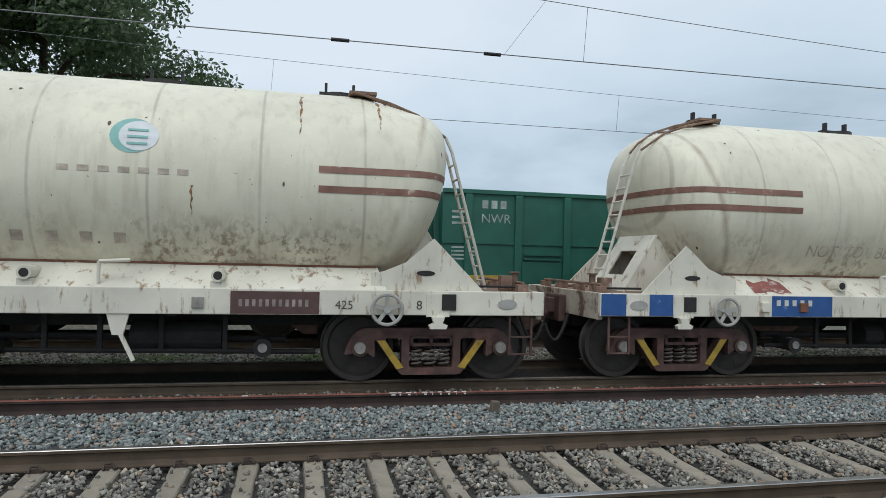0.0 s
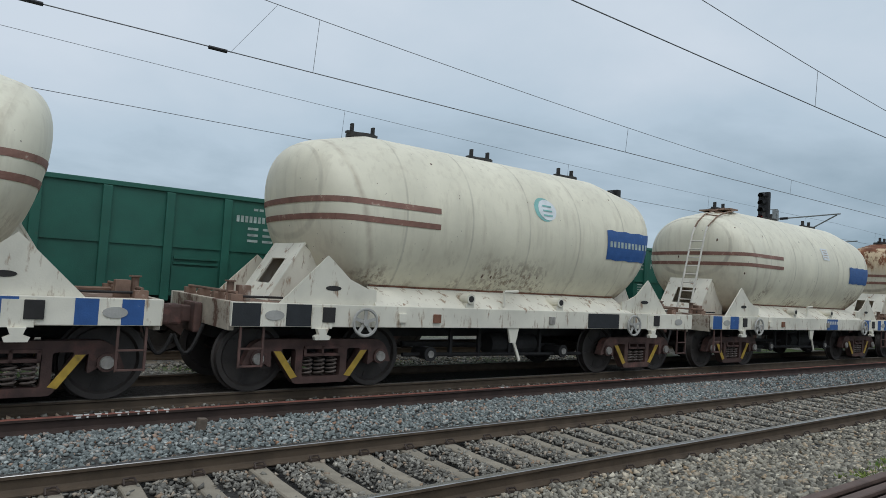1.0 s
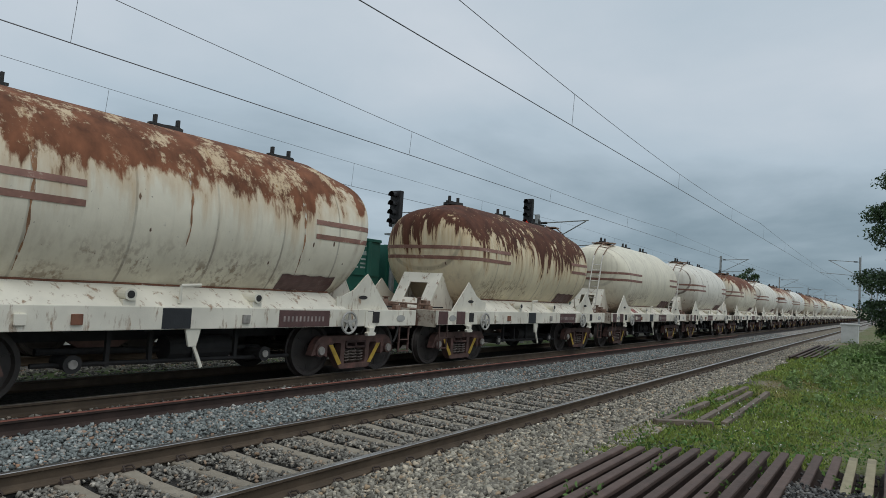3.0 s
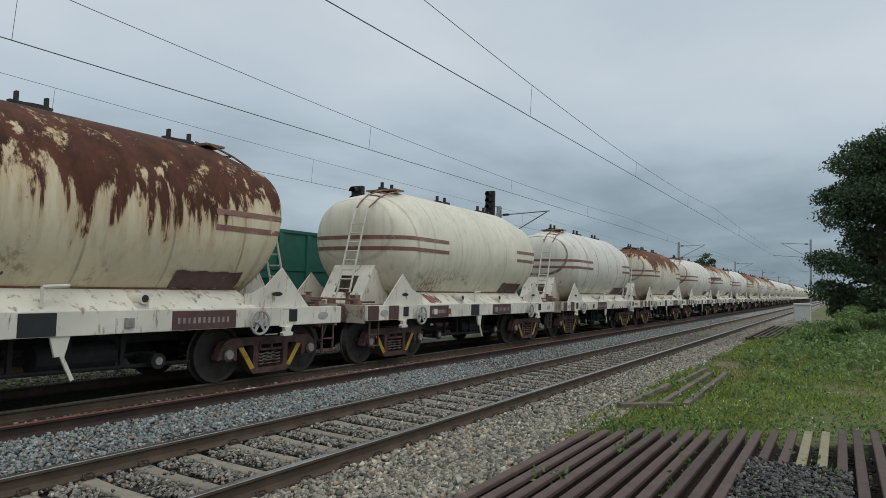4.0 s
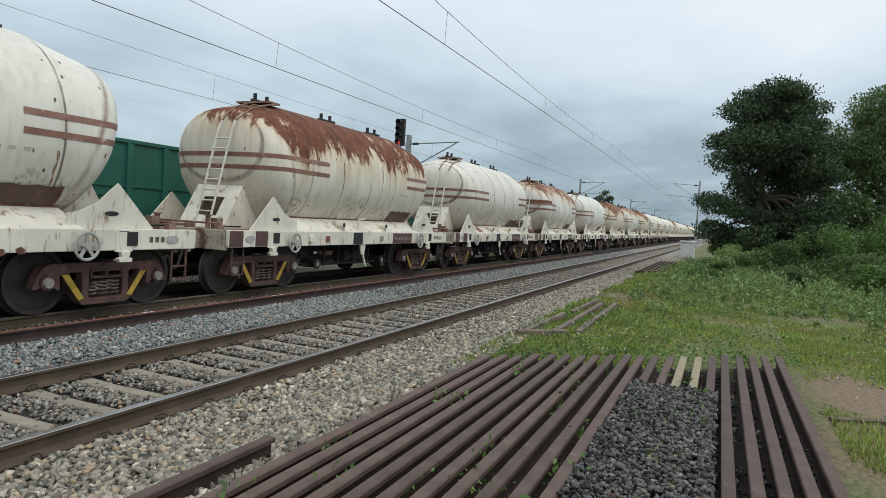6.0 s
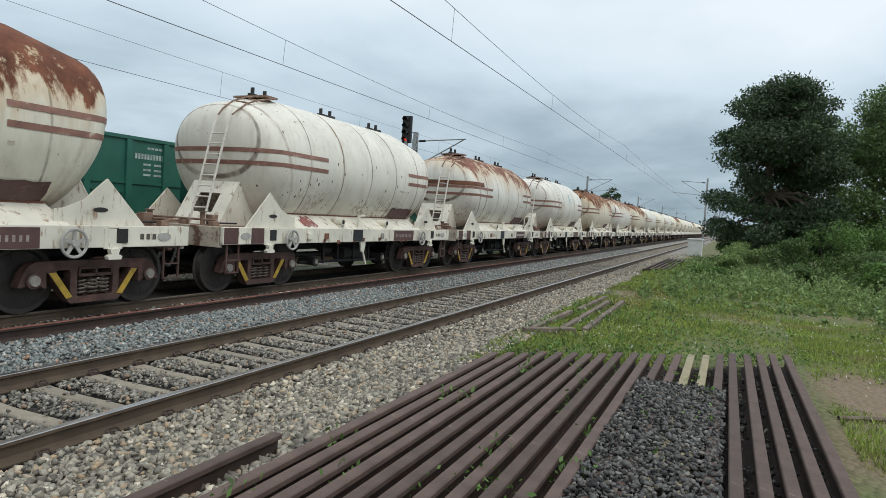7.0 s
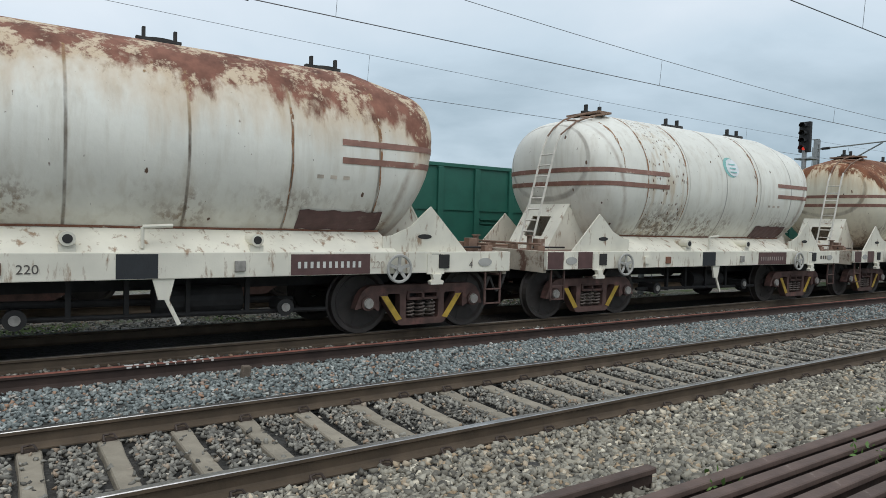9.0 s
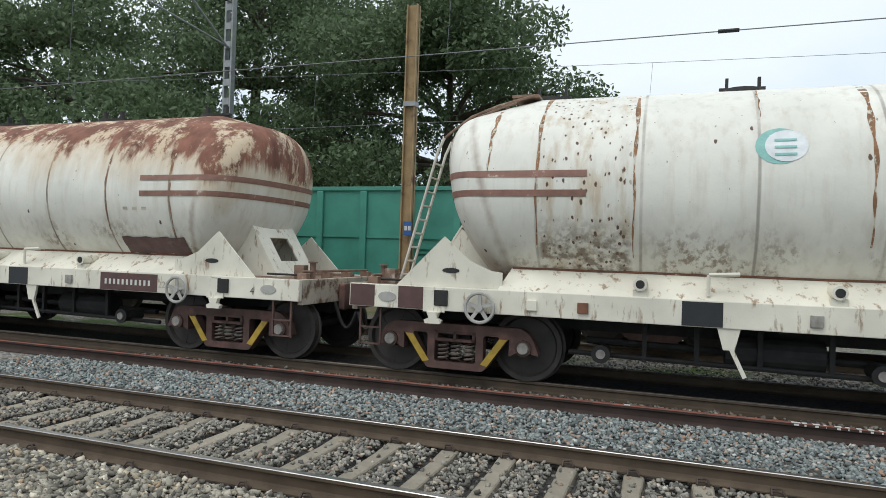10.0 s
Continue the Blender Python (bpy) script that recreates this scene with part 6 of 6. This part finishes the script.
def tree(x, y, z0, h, r, seed, material, label, lo=0.16, hi=0.32, per=170, low=0.25, clumps=46, crown=None):
    rs = random.Random(seed)
    t = tagged(empty("tree", pose(x, y, z0)), label, "tree", "trees beside the line")
    bm = B()
    pts = [Vector((0, 0, -0.2))]
    for i in range(6):
        pts.append(pts[-1] + Vector((rs.uniform(-0.16, 0.16) * h / 8, rs.uniform(-0.16, 0.16) * h / 8, h * 0.14)))
    for i, (a, c) in enumerate(zip(pts, pts[1:])):
        tube(bm, a, c, 0.030 * h * (1 - i / 7), 9, 0.030 * h * (1 - (i + 1) / 7))
    cl = []
    for i in range(clumps):
        k = rs.uniform(low, 1.0)
        env = r * math.sin(math.pi * min(1, (k - low) / (1 - low) * 0.78 + 0.2)) ** 0.7
        if crown:
            env = r * float(np.interp(k, [p[0] for p in crown], [p[1] for p in crown]))
        a = rs.uniform(0, 2 * math.pi)
        d = env * rs.uniform(0.35, 1.0)
        c = Vector((d * math.cos(a), d * math.sin(a), h * k * 0.94))
        s = rs.uniform(0.32, 0.62) * r * 0.42
        cl.append((c.x, c.y, c.z, s * 1.25, s * 1.25, s * 0.7))
        if i % 2 == 0:
            o = pts[min(6, 2 + int(k * 4))]
            m1 = o.lerp(c, 0.5) + Vector((0, 0, 0.03 * h))
            tube(bm, o, m1, 0.010 * h, 6, 0.006 * h)
            tube(bm, m1, c, 0.006 * h, 5, 0.002 * h)
    part("trunk", bm, "bark", t)
    foliage("crown", cl, per, lo, hi, material, t, seed)
    return t


tree(-9.5, 27.5, 0, 14.0, 7.2, 21, "leaf_tree", "tall dark broadleaf tree behind the far train", 0.15, 0.32, 330, 0.12, 84)
tree(-20.0, 28.5, 0, 18.0, 8.0, 22, "leaf_tree", "tall spreading broadleaf tree with sky gaps", 0.15, 0.32, 270, 0.12, 80)
tree(-31.0, 27.0, 0, 17.0, 8.0, 23, "leaf_tree", "tall dark broadleaf tree beside the line", 0.22, 0.42, 140, 0.12, 70)
tree(-43.0, 30.0, 0, 13.0, 7.0, 29, "leaf_tree", "tall dark broadleaf tree beside the line", 0.25, 0.45, 110, 0.12, 60)
tree(28.6, -1.1, 0.3, 7.9, 2.5, 24, "leaf_dark", "dense dark mango-like tree at the edge of the bank", 0.08, 0.17, 1500, 0.10, 150,
     ((0.1, 0.75), (0.3, 0.85), (0.5, 1.0), (0.72, 0.85), (0.88, 0.65), (1.0, 0.45)))
tree(33.0, -5.2, 0.3, 8.2, 3.3, 25, "leaf_mid", "broad green tree behind the bushes", 0.09, 0.18, 800, 0.08, 110,
     ((0.1, 0.8), (0.5, 1.0), (0.8, 0.75), (1.0, 0.4)))


def bush(x, y, r, h, seed, material, label):
    rs = random.Random(seed)
    b = tagged(empty("bush", pose(x, y, 0.3)), label, "bush", "bushes on the bank")
    cl = []
    bm = B()
    for i in range(14):
        a, d, k = rs.uniform(0, 6.283), r * rs.uniform(0, 0.85), rs.uniform(0.15, 0.95)
        c = (d * math.cos(a) * (1.1 - 0.5 * k), d * math.sin(a) * (1.1 - 0.5 * k), h * k)
        cl.append((*c, r * 0.34, r * 0.34, h * 0.17))
        tube(bm, (d * 0.2 * math.cos(a), d * 0.2 * math.sin(a), -0.1), c, 0.025, 5, 0.008)
    part("stem", bm, "bark", b)
    foliage("leaves", cl, 1500, 0.05, 0.11, material, b, seed)
    return b


for i, (x, y, r, h) in enumerate(((24.6, -1.5, 1.1, 1.4), (25.6, -2.9, 1.4, 2.2), (26.6, -4.6, 1.7, 2.5), (23.2, -3.6, 1.3, 1.2), (29.0, -5.8, 1.9, 2.9), (25.6, -0.1, 1.0, 1.2), (23.4, 0.4, 0.8, 0.8),
                                  (20.3, 1.0, 0.7, 0.5), (28.5, 0.3, 1.0, 1.1), (21.5, -1.6, 0.8, 0.7), (20.4, -3.3, 0.9, 0.9), (32.0, -0.2, 0.9, 0.9))):
    bush(x, y, r, h, 40 + i, "leaf_weed" if i in (5, 6) else "leaf_bush" if i % 3 else "leaf_mid", ("bright green leafy bush on the bank", "dense green shrub among the weeds")[i % 2])


def grass():
    rs = np.random.RandomState(5)
    n = 290000
    x = 6.3 + 26 * rs.uniform(0, 1, n) ** 1.9
    y = rs.uniform(-9, 3.2, n)
    k = (x > 6.3 + np.clip(2.56 - y, 0, 2.9) * 0.76) | (y < -0.4)
    patch = np.array([noise.noise((a * 0.55, c * 0.55, 7.7)) for a, c in zip(x, y)])
    bare = (np.hypot((x - 7.3) * 0.55, (y + 0.85) * 1.5) < 0.8 * rs.uniform(0.6, 1.4, n)) | (np.hypot((x - 12.8) / 1.6, (y + 1.0) / 0.7) < 1) | (np.hypot((x - 10.4) / 1.3, (y + 2.2) / 0.6) < 1)
    k &= (patch > -0.55 + 0.12 * (y < 1.0) + 0.2 * rs.uniform(-1, 1, n)) & (y < 3.0 + 0.35 * patch) & ~(bare & (rs.uniform(0, 1, n) > 0.12))
    x, y, patch = x[k], y[k], patch[k]
    n = len(x)
    z = np.interp(y, [p[0] for p in SEC_Y], [p[1] for p in SEC_Y]) - 0.02
    hgt = rs.uniform(0.02, 0.075, n) * (1.0 + 0.8 * patch) + 0.05 * (x > 16)
    a = rs.uniform(0, 6.283, n)
    w = rs.uniform(0.004, 0.010, n) * (1 + x / 18)
    lean = rs.normal(0, 0.4, (n, 2)) * hgt[:, None]
    base = np.stack([x, y, z], 1)
    side = np.stack([np.cos(a) * w, np.sin(a) * w, np.zeros(n)], 1)
    tip = base + np.stack([lean[:, 0], lean[:, 1], hgt], 1)
    mid_ = base + np.stack([lean[:, 0] * 0.35, lean[:, 1] * 0.35, hgt * 0.6], 1)
    V = np.stack([base - side, base + side, mid_ + side * 0.8, tip, mid_ - side * 0.8], 1).reshape(-1, 3)
    F = np.arange(5 * n).reshape(n, 5)
    tagged(mesh_from("grass", V, F, "grass_blade"), "short green grass and weeds on the bank", "grass", kind="stuff")
    # thin trodden turf beside the end of the rails
    n2 = 90000
    tx, ty = rs.uniform(4.5, 13, n2), rs.uniform(-4.5, -0.42, n2)
    tp = np.array([noise.noise((a * 0.9, c * 0.9, 2.2)) + 0.5 * noise.noise((a * 3.1, c * 3.1, 5.5)) for a, c in zip(tx, ty)])
    kk = tp > -0.22 + 0.22 * rs.uniform(-1, 1, n2)
    kk &= (np.hypot((tx - 7.3) * 0.55, (ty + 0.85) * 1.5) > 0.75 * rs.uniform(0.6, 1.4, n2))
    tx, ty, tp = tx[kk], ty[kk], tp[kk]
    n2 = len(tx)
    th = rs.uniform(0.015, 0.06, n2) * (0.8 + tp)
    ta = rs.uniform(0, 6.283, n2)
    base = np.stack([tx, ty, np.full(n2, 0.325)], 1)
    side = np.stack([np.cos(ta), np.sin(ta), np.zeros(n2)], 1) * rs.uniform(0.004, 0.009, (n2, 1))
    tip = base + np.stack([rs.normal(0, 0.5, n2) * th, rs.normal(0, 0.5, n2) * th, th + 0.02], 1)
    V = np.stack([base - side, base + side, tip], 1).reshape(-1, 3)
    tagged(mesh_from("grass", V, np.arange(3 * n2).reshape(n2, 3), "grass_blade"), "thin trodden grass on brown soil", "grass", kind="stuff")
    # broad-leaved weeds along the edges
    m = 2200
    wx, wy = rs.uniform(6.8, 24, m), rs.uniform(-7, 3.0, m)
    kk = (wx > 6.5 + np.clip(2.56 - wy, 0, 2.9) * 0.76) & (np.array([noise.noise((p * 0.4, q * 0.4, 1.2)) for p, q in zip(wx, wy)]) > 0.05)
    wx, wy = wx[kk], wy[kk]
    c = np.repeat(np.stack([wx, wy, np.interp(wy, [p[0] for p in SEC_Y], [p[1] for p in SEC_Y]) + 0.05], 1), 7, 0)
    c += rs.normal(0, 1, c.shape) * np.array([0.06, 0.06, 0.018])
    Vq = leaf_quads(c, rs, 0.03, 0.07, -0.4)
    tagged(mesh_from("weeds", Vq.reshape(-1, 3), np.arange(4 * len(Vq)).reshape(-1, 4), "leaf_bush"), "small broad-leaved weeds in the grass", "weeds", kind="stuff")

    fx, fy = rs.uniform(7.5, 19, 900), rs.uniform(-4, 2.8, 900)
    kk = np.array([noise.noise((p * 0.6, q * 0.6, 4.4)) for p, q in zip(fx, fy)]) > 0.12
    fx, fy = fx[kk], fy[kk]
    c = np.stack([fx, fy, np.interp(fy, [p[0] for p in SEC_Y], [p[1] for p in SEC_Y]) + rs.uniform(0.06, 0.14, len(fx))], 1)
    Vq = leaf_quads(np.repeat(c, 3, 0), rs, 0.012, 0.026, -0.8)
    tagged(mesh_from("wild_flowers", Vq.reshape(-1, 3), np.arange(4 * len(Vq)).reshape(-1, 4), "petal_white"), "tiny white wild flowers in the grass", "flowers", kind="stuff")
    # leafy weeds that grow through the old rails and round their ends
    spots = rs.uniform(0, 1, (70, 2))
    wx = np.concatenate([1.2 + 5.2 * spots[:40, 0], 6.4 + 2.2 * spots[40:, 0]])
    wy = np.concatenate([2.49 - 0.1365 * np.floor(15 * spots[:40, 1]), 2.6 - 3.0 * (wx[40:] - 6.4) / 2.2])
    c = np.repeat(np.stack([wx, wy, np.full(70, 0.44)], 1), 26, 0) + rs.normal(0, 1, (70 * 26, 3)) * np.array([0.09, 0.035, 0.05])
    Vq = leaf_quads(c, rs, 0.025, 0.06, -0.6)
    tagged(mesh_from("weeds", Vq.reshape(-1, 3), np.arange(4 * len(Vq)).reshape(-1, 4), "leaf_bush"), "small green weeds growing between the old rails", "weeds", kind="stuff")

    # taller branching weeds in front of the bushes
    q = 1500
    px, py = rs.uniform(11, 32, q), rs.uniform(-6, 2.6, q)
    dens = np.clip((px - 12.5 + 0.7 * np.clip(-py, 0, 4)) / 5, 0.03, 1) * (py < 2.5 - 0.02 * px)
    kk = rs.uniform(0, 1, q) < dens
    px, py = px[kk], py[kk]
    ht = rs.uniform(0.14, 0.5, len(px)) * np.clip((px - 8) / 9, 0.4, 1.15)
    per = 34
    f = rs.uniform(0.1, 1, (len(px), per))
    lean = rs.normal(0, 0.25, (len(px), 1, 2))
    c = np.zeros((len(px), per, 3))
    c[..., 0] = px[:, None] + (lean[..., 0] * f + rs.normal(0, 0.16, f.shape)) * ht[:, None]
    c[..., 1] = py[:, None] + (lean[..., 1] * f + rs.normal(0, 0.16, f.shape)) * ht[:, None]
    c[..., 2] = 0.33 + f * ht[:, None]
    Vq = leaf_quads(c.reshape(-1, 3), rs, 0.05, 0.12, -0.2)
    tagged(mesh_from("weeds", Vq.reshape(-1, 3), np.arange(4 * len(Vq)).reshape(-1, 4), "leaf_weed"), "grey-green branching weeds before the bushes", "weeds", kind="stuff")


grass()


def far_woods():
    """Low distant tree line on both sides."""
    rs = random.Random(9)
    cl = []
    for i in range(150):
        cl.append((-90 + 330 * rs.random(), 62 + 40 * rs.random(), rs.uniform(0.5, 3.2), rs.uniform(2, 4), rs.uniform(2, 4), rs.uniform(1.0, 2.0)))
    for i in range(70):
        x = 60 + 420 * rs.random()
        cl.append((x, -6 - 30 * rs.random(), rs.uniform(0.5, 3.5), 3, 3, rs.uniform(1.2, 2.2)))
    for i in range(60):
        cl.append((380 + 120 * rs.random(), -60 + 160 * rs.random(), rs.uniform(0.5, 4), 5, 5, 3))
    ob = foliage("far_woods", cl, 9, 0.6, 1.3, "leaf_dark", None, 31)
    tagged(ob, "distant dark tree line along the horizon", "trees", kind="stuff")


far_woods()
palm = tree(176, 30, 0, 12.5, 3.2, 33, "leaf_dark", "distant round-headed tree behind the train", 0.5, 0.9, 90, 0.6, 18)


# ---- what moves ----
TRAIN = [(0.0, 4.26), (0.3, 0.40), (0.5, -2.00), (0.8, -5.90), (1.0, -8.50), (1.5, -14.76), (2.0, -21.45), (2.5, -27.35), (4.0, -46.40), (4.5, -52.26), (5.0, -58.39), (5.5, -64.58),
         (6.0, -70.70), (7.5, -88.62), (8.0, -94.90), (8.5, -100.88), (8.8, -104.50), (9.0, -106.92), (9.3, -110.58), (9.5, -113.03), (9.8, -117.08), (10.0, -119.55)]
GOODS = [(0.0, 2.1), (0.1, 3.54), (0.6, 10.75), (2.5, 40.1), (5.0, 78.2), (8.1, 126.8), (9.2, 144.4), (9.5, 149.3), (9.8, 154.6), (10.0, 157.9)]


def motions():
    for k, w in WAGONS.items():
        walk(w, [(t, pose(d + 5.325 + PITCH * (k - 1), YT, ZT)) for t, d in TRAIN])
        if k <= 12:
            for c in w.children:
                if c.name.split(".")[0] == "wheelset":
                    x, z = c.location.x, c.location.z
                    rows = []
                    for i in range(301):
                        t = i / 30
                        d = np.interp(t, [p[0] for p in TRAIN], [p[1] for p in TRAIN])
                        rows.append((t, pose(x, 0, z, 0, math.degrees(d / 0.5), 0)))
                    walk(c, rows)
    for j, w in OPEN.items():
        walk(w, [(t, pose(s - OPEN_PITCH * j - 4.95, YG, ZT)) for t, s in GOODS])


motions()
